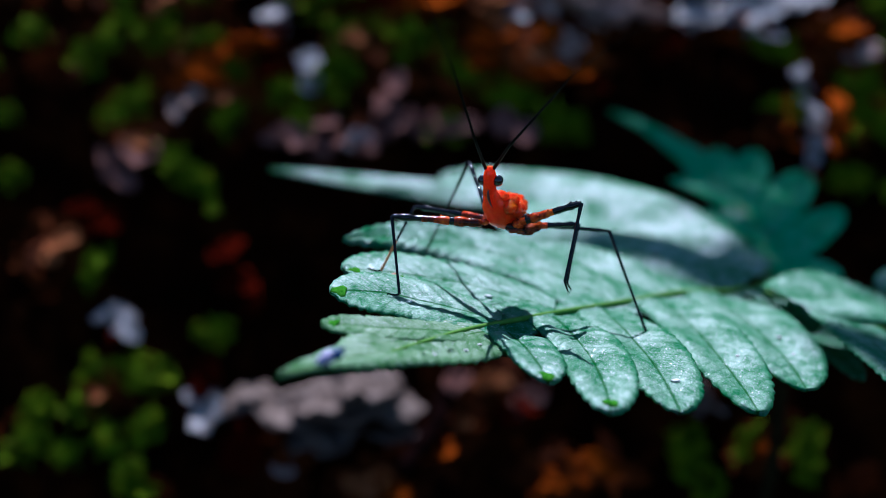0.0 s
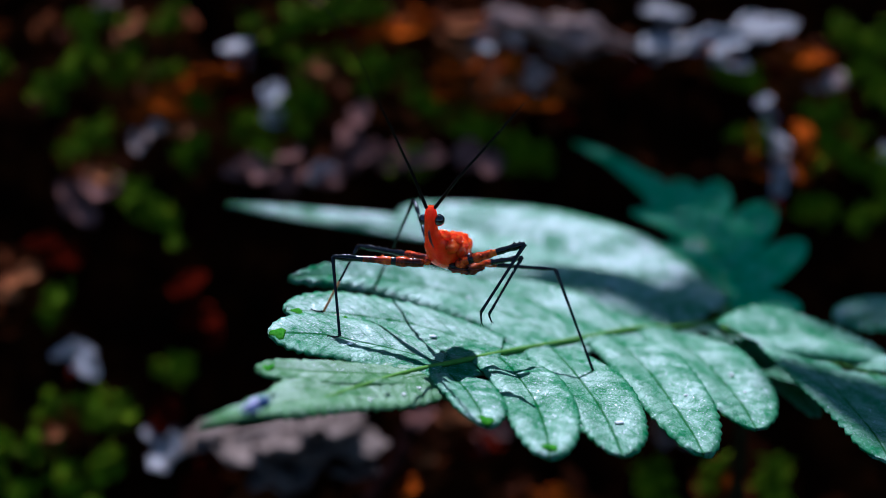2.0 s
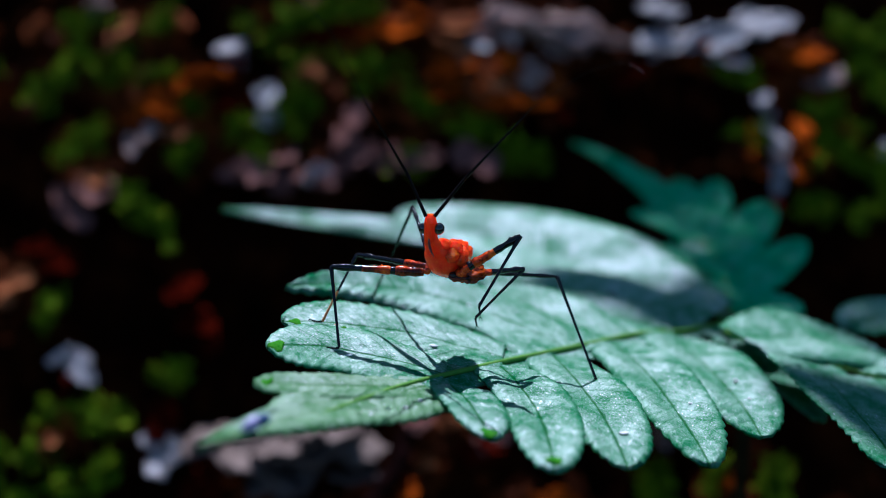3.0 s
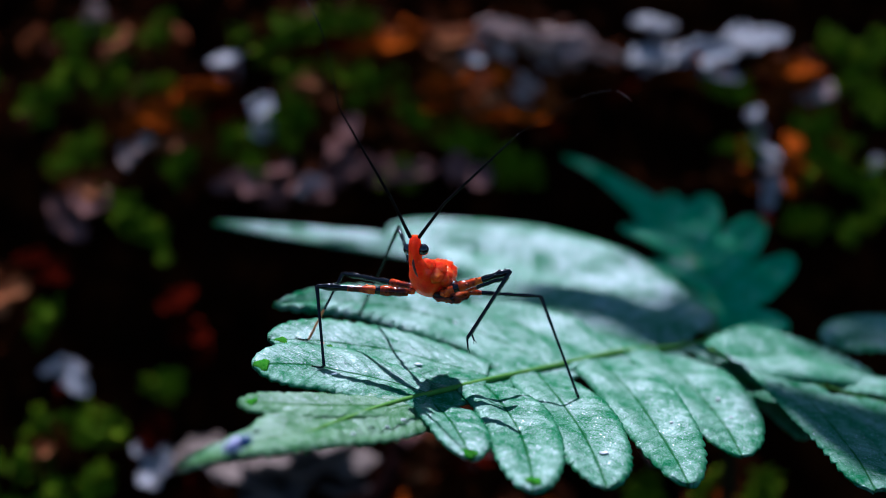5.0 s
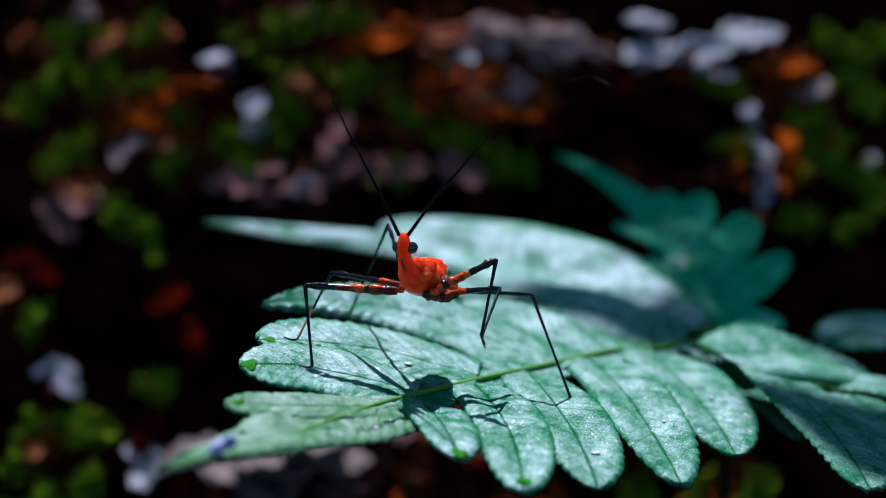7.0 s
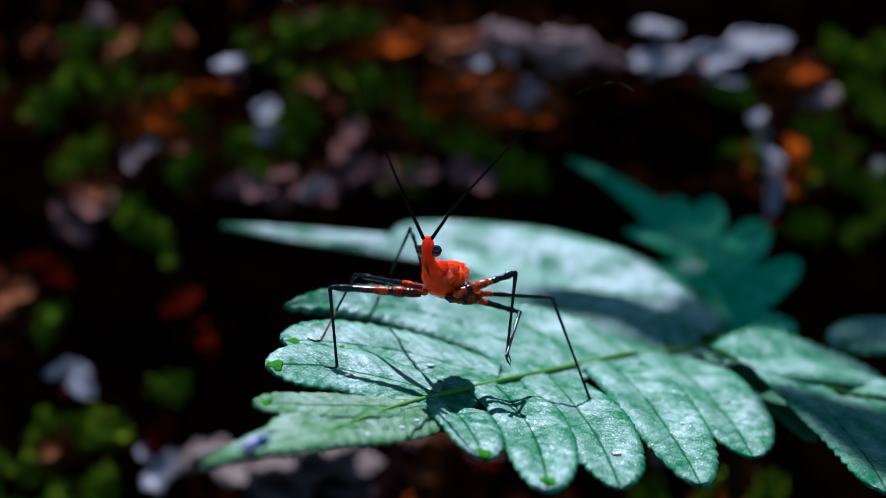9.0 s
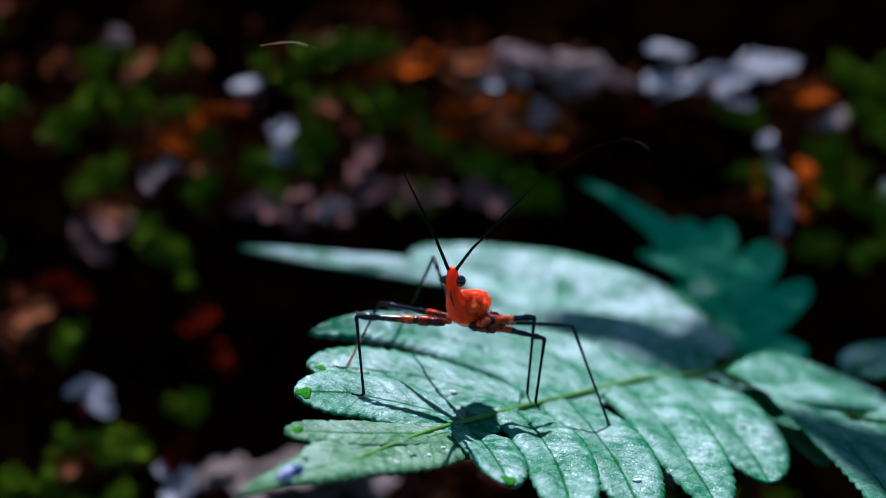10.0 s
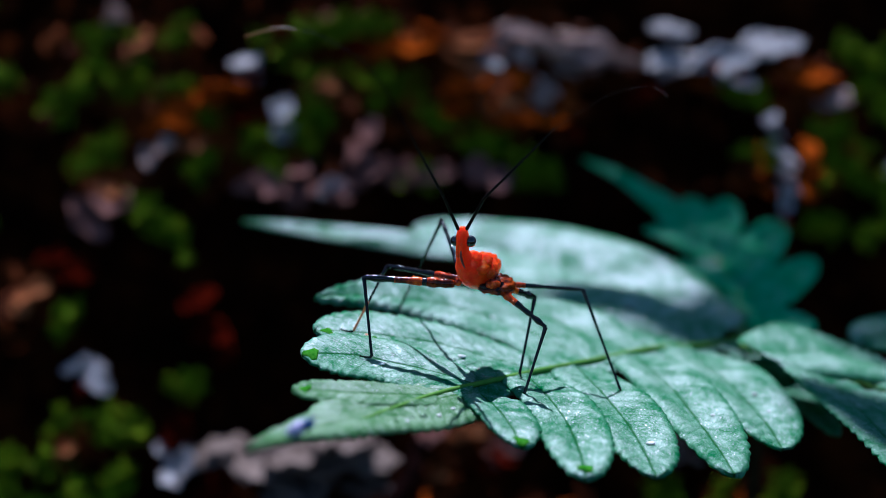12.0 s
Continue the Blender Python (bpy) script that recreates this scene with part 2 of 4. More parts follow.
# ---- the bank ----
def bank_height(x, y):
    """Height of the ground: flat before the bank, then a steep mossy slope, then level again."""
    slope = 0.14 + 1.1 * (y - 0.08)
    top = 0.9
    soft = 0.03
    h = math.log1p(math.exp(min(60.0, slope / soft))) * soft
    h = top - math.log1p(math.exp(min(60.0, (top - h) / soft))) * soft
    return h


def ground():
    xs = np.unique(np.concatenate([np.arange(-0.2, 0.2001, 0.0025), np.geomspace(0.2, 60, 40), -np.geomspace(0.2, 60, 40)]))
    ys = np.unique(np.concatenate([np.arange(0.03, 0.25, 0.0025), 0.25 + np.geomspace(0.004, 60, 45), 0.03 - np.geomspace(0.004, 60, 45)]))
    verts = []
    for y in ys:
        for x in xs:
            z = bank_height(x, y)
            p = Vector((x, y, z))
            z += 0.010 * noise.noise(p * 28) + 0.006 * noise.noise(p * 75) + 0.003 * noise.noise(p * 190)
            verts.append((x, y, z - 0.004))
    w = len(xs)
    faces = [(j * w + i, j * w + i + 1, (j + 1) * w + i + 1, (j + 1) * w + i) for j in range(len(ys) - 1) for i in range(w - 1)]
    return thing("ground", Matrix(), "near-black forest soil rising into a steep bank", "ground", kind="structure", data=mesh_of("ground", verts, faces, SOIL))


GROUND = ground()
BANK_UP = Vector((0, -1.1, 1)).normalized()


def on_bank(x, y, lift, turn, tip=0.0, yaw=0.0, lean=0.0):
    """A pose on the bank at plan place x, y in millimetres: its z stands off the slope."""
    p = Vector((x * MM, y * MM, bank_height(x * MM, y * MM)))
    z = BANK_UP
    xx = Vector((1, 0, 0))
    m = Matrix((xx, z.cross(xx), z)).transposed().to_4x4()
    return Matrix.Translation(p + z * lift) @ m @ pose(0, 0, 0, lean) @ pose(0, 0, 0, tip, yaw, turn)


def dead_leaf_mesh(name, length, width, mat, seed, ragged=0.0):
    """A curled dry leaf: pointed oval blade with a sunken rib, wavy or ragged edge and thickness."""
    rng = random.Random(seed)
    nu, nv = 18, 10
    a, b, c = rng.uniform(0.05, 0.3), rng.uniform(-0.35, 0.4), rng.uniform(0, 6.28)
    off = Vector((seed * 1.37, seed * 0.61, 0))
    top = []
    for i in range(nu + 1):
        s = i / nu
        half = width / 2 * (math.sin(math.pi * min(1, s * 0.97 + 0.015)) ** 0.6) * (1 + 0.12 * math.sin(9 * s + c))
        for j in range(nv + 1):
            q = j / nv * 2 - 1
            torn = 1 + ragged * noise.noise(Vector((s * 4, math.copysign(1, q) * 3, 0)) + off)
            end = 1 + ragged * 0.5 * noise.noise(Vector((q * 2, 9, 0)) + off)
            x = (s - 0.5) * length * end
            z = a * width * q * q * 0.5 + b * length * (s - 0.5) ** 2 - 0.03 * width * (1 - min(1, abs(q) * 4))
            z += 0.09 * width * noise.noise(Vector((s * 5, q * 3, 4)) + off)
            top.append(Vector((x, q * half * torn, z)))
    return slab(name, top, nu, nv, 0.0005, mat)


def slab(name, top, nu, nv, thick, mat):
    """A thin solid from a grid of (nu + 1) x (nv + 1) points."""
    w = nv + 1
    n = len(top)
    verts = list(top) + [p - Vector((0, 0, thick)) for p in top]
    faces = []
    for i in range(nu):
        for j in range(nv):
            k = i * w + j
            faces.append((k, k + w, k + w + 1, k + 1))
            faces.append((n + k, n + k + 1, n + k + w + 1, n + k + w))
    rim = [i * w for i in range(nu)] + [nu * w + j for j in range(nv)] + [i * w + nv for i in range(nu, 0, -1)] + [j for j in range(nv, 0, -1)]
    for a, b in zip(rim, rim[1:] + rim[:1]):
        faces.append((b, a, n + a, n + b))
    return mesh_of(name, verts, faces, mat)


# what lies on the bank: plan place, length, width and turn on the slope
PALE_ROWS = [
    (-43, 131, 9.3, 5.5, 110),
    (-35, 123, 9.6, 5.6, 100),
    (47, 133, 18.9, 7.3, -3),
    (60, 136, 14.0, 5.6, 20),
    (55, 130, 8.8, 3.6, -35),
    (43, 138, 9.1, 5.2, -40),
    (62, 116, 11.5, 3.1, 85),
    (61, 123, 4.2, 3.8, 100),
    (62, 112, 6.0, 2.4, 80),
    (4, 132, 5.7, 5.8, 0),
    (-67, 88, 9.7, 4.8, -35),
    (-51, 76, 10.0, 5.3, -55),
    (-26, 113, 4.8, 3.6, 0),
    (83, 116, 3.2, 2.8, 30),
]
PINK_ROWS = [
    (22, 135, 19.0, 9.9, -8),
    (11, 135, 10.3, 8.3, 20),
    (31, 133, 8.6, 5.0, 0),
    (16, 127, 5.7, 4.8, 40),
    (-60, 118, 6.3, 5.9, 30),
    (-72, 139, 6.0, 4.3, 60),
    (73, 127, 6.3, 4.5, -10),
    (24, 133, 10.4, 6.3, 10),
    (-36, 69, 3.9, 3.2, 0),
]
MAUVE_ROWS = [
    (-70, 110, 10.8, 7.1, 0),
    (-71, 107, 8.7, 4.6, -25),
    (-20, 119, 10.8, 4.5, 65),
    (-19, 115, 9.9, 5.5, 10),
    (-9, 115, 12.1, 5.3, 0),
    (5, 115, 9.9, 7.2, -10),
    (-39, 113, 10.9, 5.7, 0),
    (-31, 112, 7.7, 4.7, 20),
    (-34, 115, 8.9, 4.8, -20),
    (-24, 112, 6.5, 4.1, 0),
    (7, 78, 7.1, 4.4, 0),
    (-6, 81, 3.7, 5.1, 0),
]
GREY_ROWS = [
    (-34, 76, 16.8, 9.7, -10),
    (-24, 77, 15.0, 10.7, 20),
    (-17, 76, 10.8, 7.9, 80),
    (-29, 73, 14.6, 7.5, 0),
    (-45, 78, 9.7, 4.9, 30),
    (37, 78, 4.0, 6.2, 0),
]
TAN_ROWS = [
    (-69, 113, 7.6, 3.6, 0),
    (-67, 134, 7.7, 5.8, 20),
    (-2, 135, 10.4, 7.1, 10),
    (-55, 120, 8.9, 4.9, 0),
    (-28, 128, 10.8, 4.5, 10),
    (-80, 97, 8.6, 5.1, 70),
    (-70, 78, 5.0, 3.3, 0),
    (0, 80, 4.8, 5.0, 30),
    (-5, 75, 3.6, 2.4, 0),
    (-21, 68, 8.8, 4.3, 0),
    (7, 127, 11.7, 9.8, -30),
    (1, 130, 8.2, 6.3, 20),
]
RUST_ROWS = [
    (0, 127, 13.6, 7.9, 80),
    (8, 130, 11.4, 8.8, 0),
    (10, 125, 14.6, 6.9, -5),
    (-51, 126, 13.2, 6.8, 25),
    (-58, 122, 12.3, 6.4, 0),
    (70, 131, 11.1, 6.9, -25),
    (67, 117, 15.7, 3.7, 85),
    (58, 116, 10.9, 2.6, 85),
    (70, 129, 7.1, 4.3, -40),
    (-15, 134, 17.2, 4.5, 0),
    (-7, 136, 8.9, 5.9, 60),
    (-9, 72, 4.9, 3.9, 0),
    (49, 131, 7.4, 4.7, 60),
    (16, 70, 12.8, 4.3, 0),
    (10, 68, 5.9, 3.2, 20),
    (46, 73, 4.5, 2.8, 0),
    (-16, 67, 5.9, 3.9, 0),
]
MAROON_ROWS = [
    (-43, 75, 7.4, 5.6, 60),
    (-51, 79, 8.1, 4.4, 80),
    (-72, 101, 8.2, 5.3, -25),
    (-47, 95, 10.9, 7.5, 80),
    (-44, 91, 7.4, 3.7, 80),
    (-77, 103, 6.4, 3.3, 0),
    (20, 122, 6.3, 4.4, 0),
    (-43, 125, 12.9, 8.1, 80),
    (-68, 85, 6.7, 2.4, 85),
    (62, 129, 6.4, 4.5, 0),
    (-26, 134, 12.7, 4.5, 0),
    (35, 128, 6.8, 3.7, 0),
    (59, 108, 4.3, 3.5, 0),
    (-42, 72, 8.2, 7.5, 30),
    (-11, 72, 6.0, 4.4, 0),
    (5, 77, 8.0, 4.4, 0),
]
MOSS_HIGH = [
    (-66, 130, 11.3, 6.0, 40),
    (-59, 128, 5.2, 5.0, 0),
    (-59, 136, 8.2, 5.0, 60),
    (-76, 128, 14.2, 5.8, 40),
    (-80, 127, 8.2, 4.4, 20),
    (-73, 136, 17.3, 4.3, 0),
    (-69, 119, 7.2, 6.6, 40),
    (-73, 117, 5.7, 5.6, 0),
    (-49, 124, 7.0, 5.9, 0),
    (-41, 120, 5.8, 5.6, 0),
    (-37, 116, 6.8, 5.6, 0),
    (-50, 116, 7.9, 4.6, 0),
    (-31, 122, 12.0, 10.3, 60),
    (-28, 130, 9.3, 5.8, 0),
    (-29, 137, 17.4, 8.4, 10),
    (-19, 139, 11.1, 5.9, 0),
    (-15, 128, 11.3, 8.7, 0),
    (-5, 123, 6.5, 5.9, 0),
]
MOSS_MIDDLE = [
    (5, 120, 9.1, 4.6, 0),
    (13, 116, 10.1, 5.6, 0),
    (-8, 115, 5.9, 5.8, 0),
    (-62, 110, 9.4, 5.4, -30),
    (-56, 107, 7.5, 5.8, -50),
    (-73, 94, 6.8, 4.2, 80),
    (-49, 86, 7.7, 3.3, 0),
    (-65, 81, 15.0, 4.8, 0),
    (-72, 77, 6.3, 4.1, 0),
    (-66, 73, 4.9, 3.2, 0),
    (-59, 75, 4.9, 3.7, 0),
    (34, 73, 5.9, 3.9, 0),
    (45, 74, 4.1, 2.0, 50),
    (55, 73, 4.9, 2.0, 80),
    (54, 72, 2.8, 9.8, 0),
    (33, 71, 4.9, 4.3, 0),
    (37, 68, 4.9, 4.3, 0),
    (-77, 72, 8.4, 3.7, -45),
    (-83, 71, 4.0, 6.6, 0),
    (-61, 67, 6.9, 4.8, 0),
    (-79, 77, 3.6, 5.6, 0),
]
MOSS_SIDE = [
    (77, 117, 14.3, 6.3, -10),
    (84, 126, 9.7, 6.3, -30),
    (81, 134, 11.5, 5.8, 0),
    (88, 135, 6.9, 7.6, 0),
    (70, 108, 6.7, 4.5, 0),
    (78, 108, 5.6, 5.4, 0),
    (73, 122, 11.8, 5.6, -15),
    (83, 112, 4.3, 6.0, 0),
    (56, 128, 8.5, 3.4, -20),
    (80, 129, 6.8, 5.0, 0),
    (58, 118, 3.6, 6.7, 80),
]


def litter(rows, mat, label, seed, tilt, wider, ragged=0.3, torn=3):
    """Torn dead leaves: each row's patch is covered by a few overlapping pieces."""
    rng = random.Random(seed)
    for i, (x, y, long, wide, turn) in enumerate(rows):
        for k in range(torn):
            u, v = ((k + 0.5) / torn - 0.5) * 0.75 + rng.gauss(0, 0.06), rng.gauss(0, 0.14)
            c, q = math.cos(radians(turn)), math.sin(radians(turn))
            dx, dy = u * long * c - v * wide * q, (u * long * q + v * wide * c) * 0.67
            size = rng.uniform(0.85, 1.2) if torn > 1 else 1.0
            piece = (0.62 * long if torn > 1 else 1.1 * long) * size
            broad = wide * wider * (0.8 * rng.uniform(0.7, 1.15) if torn > 1 else 1)
            me = dead_leaf_mesh("dead_leaf", piece * MM, broad * MM, mat, seed * 100 + i * 7 + k, ragged)
            thing("dead_leaf", on_bank(x + dx, y + dy, 0.003 + 0.0008 * k, turn + (rng.gauss(0, 28) if torn > 1 else 0), rng.gauss(0, 14), rng.gauss(0, 14), tilt), label, "leaf", "dead leaves on the bank", data=me)


litter(PALE_ROWS, PALE, "pale dead leaf lying on the mossy bank", 1, -22, 1.25, 0.8)
litter(PINK_ROWS, PINK, "faded pinkish dead leaf lying on the mossy bank", 5, -36, 1.3, 0.6)
litter(MAUVE_ROWS, MAUVE, "dull mauve brown dead leaf lying on the bank", 7, -18, 1.2, 0.5)
litter(GREY_ROWS, GREY, "weathered grey dead leaf lying on the bank", 4, -40, 1.9, 0.4, 3)
litter(TAN_ROWS, TAN, "curled tan dead leaf lying on the mossy bank", 2, -18, 1.2)
litter(MAROON_ROWS, MAROON, "dark maroon dead leaf lying on the bank", 6, -10, 1.15)
litter(RUST_ROWS, RUST, "rust brown dead leaf lying on the mossy bank", 3, -28, 1.2, 0.5)


def moss_clumps(rows, seed):
    """Cushions of tiny moss leaves, all in one mesh."""
    rng = random.Random(seed)
    verts, faces = [], []
    tufts = [(x, y, a, b, turn, 1.0) for x, y, a, b, turn in rows]
    beyond = [(rng.uniform(-190, 190), rng.uniform(60, 230)) for _ in range(260)]
    tufts += [(x, y, rng.uniform(3, 9), rng.uniform(3, 7), 0, 0.7) for x, y in beyond if abs(x) > 92 or y > 152]
    for x, y, a, b, turn, thick in tufts:
        m = on_bank(x, y, 0.0, turn)
        cushions = [(rng.gauss(0, 0.25) * a, rng.gauss(0, 0.25) * b, rng.uniform(0.6, 2.0)) for _ in range(4 + int(a * b / 7))]
        for _ in range(int((50 + a * b * 2.4) * thick)):
            cx, cy, cr = rng.choice(cushions)
            r, t = math.sqrt(rng.random()), rng.uniform(0, 6.283)
            p = Vector((cx * MM + cr * MM * r * math.cos(t), cy * MM + cr * MM * r * math.sin(t), 0.002 + cr * 0.0020 * (1 - r * r) * rng.uniform(0.4, 1)))
            d = Vector((rng.gauss(0, 1), rng.gauss(0, 1), rng.gauss(0.5, 0.7))).normalized()
            s = d.cross(Vector((rng.gauss(0, 1), rng.gauss(0, 1), rng.gauss(0, 1)))).normalized()
            length, half = rng.uniform(0.0014, 0.0028), rng.uniform(0.0004, 0.0008)
            up = d.cross(s) * 0.0004
            k = len(verts)
            for v in (p, p + d * length * 0.5 + s * half, p + d * length + up * 2, p + d * length * 0.5 - s * half, p + d * length * 0.45 + up * 1.6):
                verts.append(m @ v)
            faces += [(k, k + 1, k + 4), (k + 1, k + 2, k + 4), (k + 2, k + 3, k + 4), (k + 3, k, k + 4)]
    thing("moss", Matrix(), "bright green moss cushions growing on dark soil", "moss", kind="stuff", data=mesh_of("moss", verts, faces, MOSS, False))


moss_clumps(MOSS_HIGH + MOSS_MIDDLE + MOSS_SIDE, 5)


def duff(seed):
    """Crumbled leaf bits strewn over the bank, all in one mesh."""
    rng = random.Random(seed)
    verts, faces = [], []
    heaps = TAN_ROWS + RUST_ROWS + PINK_ROWS + MOSS_HIGH
    for i in range(2600):
        if i % 2:
            x, y = rng.uniform(-190, 190), rng.uniform(50, 230)
            if abs(x) < 92 and y < 152:
                continue
        else:
            hx, hy, long, wide, turn = rng.choice(heaps)
            x, y = hx + rng.gauss(0, 0.38) * long, hy + rng.gauss(0, 0.3) * wide
        m = on_bank(x, y, rng.uniform(0.0, 0.003), rng.uniform(0, 360), rng.gauss(0, 22), rng.gauss(0, 22))
        a, b, c = rng.uniform(0.001, 0.0055), rng.uniform(0.0006, 0.0028), rng.uniform(-0.001, 0.0015)
        k = len(verts)
        for v in ((-a, 0, 0), (-a * 0.3, b, c), (a * 0.5, b * 0.8, c), (a, 0, 0), (a * 0.4, -b, c), (-a * 0.4, -b * 0.9, c), (0, 0, 0.0006), (0, 0, -0.0005)):
            verts.append(m @ Vector(v))
        for i in range(6):
            faces += [(k + i, k + (i + 1) % 6, k + 7), (k + (i + 1) % 6, k + i, k + 6)]
    thing("leaf_litter", Matrix(), "brown crumbled leaf litter over dark soil", "leaf litter", kind="stuff", data=mesh_of("leaf_litter", verts, faces, DUFF, False))


duff(9)


def twig():
    """A dark broken stick that leans out of the bank below the fern."""
    tip, bend, low = Vector((-0.0147, 0.0594, 0.1352)), Vector((-0.0119, 0.0660, 0.1365)), Vector((-0.0089, 0.0738, 0.1377))
    foot = Vector((-0.0062, 0.086, 0))
    foot.z = bank_height(foot.x, foot.y) - 0.006
    pts = curve_points([foot, low, bend, tip], 30)
    radii = [0.0020 + 0.0003 * math.sin(i * 1.3) + 0.0003 * math.sin(i * 2.9) - 0.00002 * i for i in range(30)] + [0.0012]
    v, f = tube([p - foot for p in pts], radii, 12)
    thing("twig", Matrix.Translation(foot), "dark broken twig leaning out of the bank", "twig", data=mesh_of("twig", v, f, TWIG))


twig()


# ---- an unseen shrub, added to shade the fern fronds ----
def shade_place(x, y, z, height):
    """The place from which something shades the point x, y, z in millimetres."""
    p = Vector((x, y, z)) * MM
    return p + TO_SUN * ((height - p.z) / TO_SUN.z)


def spray_mesh(length, width, seed, dense):
    """A finely divided leaf: a rib with many small leaflets that leave slits of light between them."""
    rng = random.Random(seed)
    verts, faces = tube([Vector((-length / 2 * MM, 0, 0)), Vector((0, 0, 0.0003)), Vector((length / 2 * MM, 0, 0))], [0.0006, 0.0005, 0.0002], 6)
    for i in range(int(length / 5.4)):
        for j in range(int(width / 3.0)):
            x = -length / 2 + (i + 0.5) * 5.4 + rng.uniform(-1.2, 1.2)
            y = -width / 2 + (j + 0.5) * 3.0 + rng.uniform(-0.5, 0.5)
            if (2 * x / length) ** 2 + (2 * y / width) ** 2 > 1:
                continue
            a, b, t, k = rng.uniform(2.8, 3.4) * dense, rng.uniform(1.4, 1.75) * dense, rng.uniform(-0.5, 0.5), len(verts)
            for u, v, w in ((-a, 0, 0), (-a * 0.3, b, 0.1), (a * 0.4, b * 0.9, 0.1), (a, 0, 0), (a * 0.4, -b * 0.9, 0.1), (-a * 0.3, -b, 0.1), (0, 0, 0.3), (0, 0, -0.15)):
                verts.append(Vector((x + u * math.cos(t) - v * math.sin(t), y + u * math.sin(t) + v * math.cos(t), w)) * MM)
            for q in range(6):
                faces += [(k + (q + 1) % 6, k + q, k + 7), (k + q, k + (q + 1) % 6, k + 6)]
    return mesh_of("leaf", verts, faces, SHRUB_GREEN, False)


def shrub():
    rng = random.Random(21)
    root = Vector((0.16, 0.40, bank_height(0.16, 0.40) - 0.006))
    ob = thing("overhanging_shrub", Matrix.Translation(root), "unseen green shrub added high on the bank to shade the fern", "shrub")
    m = Matrix.Translation(root)
    pts = curve_points([root, root + Vector((0.01, -0.01, 0.05)), Vector((0.14, 0.36, 0.565)), Vector((0.10, 0.34, 0.575))], 24)
    v, f = tube([p - root for p in pts], [0.005 - 0.003 * i / 24 for i in range(25)], 10)
    part("stem", mesh_of("stem", v, f, BARK), ob, m, "thin brown woody stem")
    twigs = []
    for x1, y1 in ((0.0, 0.30), (0.03, 0.36), (0.05, 0.26)):
        line = curve_points([pts[20], (pts[20] + Vector((x1, y1, 0.57))) / 2 + Vector((0, 0, 0.006)), Vector((x1, y1, 0.565))], 16)
        v, f = tube([p - root for p in line], [0.0016 - 0.0010 * i / 16 for i in range(17)], 7)
        twigs += line
        part("twig", mesh_of("twig", v, f, BARK), ob, m)
    for i, (x, y, z, length, width, turn, dense) in enumerate(SHADE_LEAVES):
        p = shade_place(x, y, z, rng.uniform(0.54, 0.56))
        q = min(twigs, key=lambda t: (t - p).length)
        me = spray_mesh(length, width, 720 + i, dense)
        leaf = part("leaf", me, ob, Matrix.Translation(p) @ pose(0, 0, 0, 0, 0, turn))
        v, f = tube([q - p, (q - p) * 0.5 + Vector((0, 0, 0.004)), Vector((0, 0, -0.0002))], [0.0005, 0.0005, 0.0004], 5)
        part("leafstalk", mesh_of("leafstalk", v, f, STALK), leaf, Matrix.Translation(p))
    return ob


# what the shrub's leaves shade: place, then the leaf's length, width, turn and density
SHADE_LEAVES = [(44, 70, 179, 66, 44, 100, 1.2), (50, 54, 176, 30, 22, 60, 1.3), (27, 101, 185, 34, 22, 120, 1.2), (36, 90, 183, 30, 24, 60, 1.15), (31, 84, 181, 24, 14, 110, 1.0),
                (60, -5, 180, 36, 22, 0, 1.5), (45, 3, 178, 26, 19, 105, 1.6), (60, 36, 178, 34, 22, 10, 1.25), (18, 38.5, 183, 40, 15, -10, 1.6), (19, 38, 183, 34, 12, -4, 1.3), (34, 38, 179, 20, 9, 10, 1.4)]
shrub()


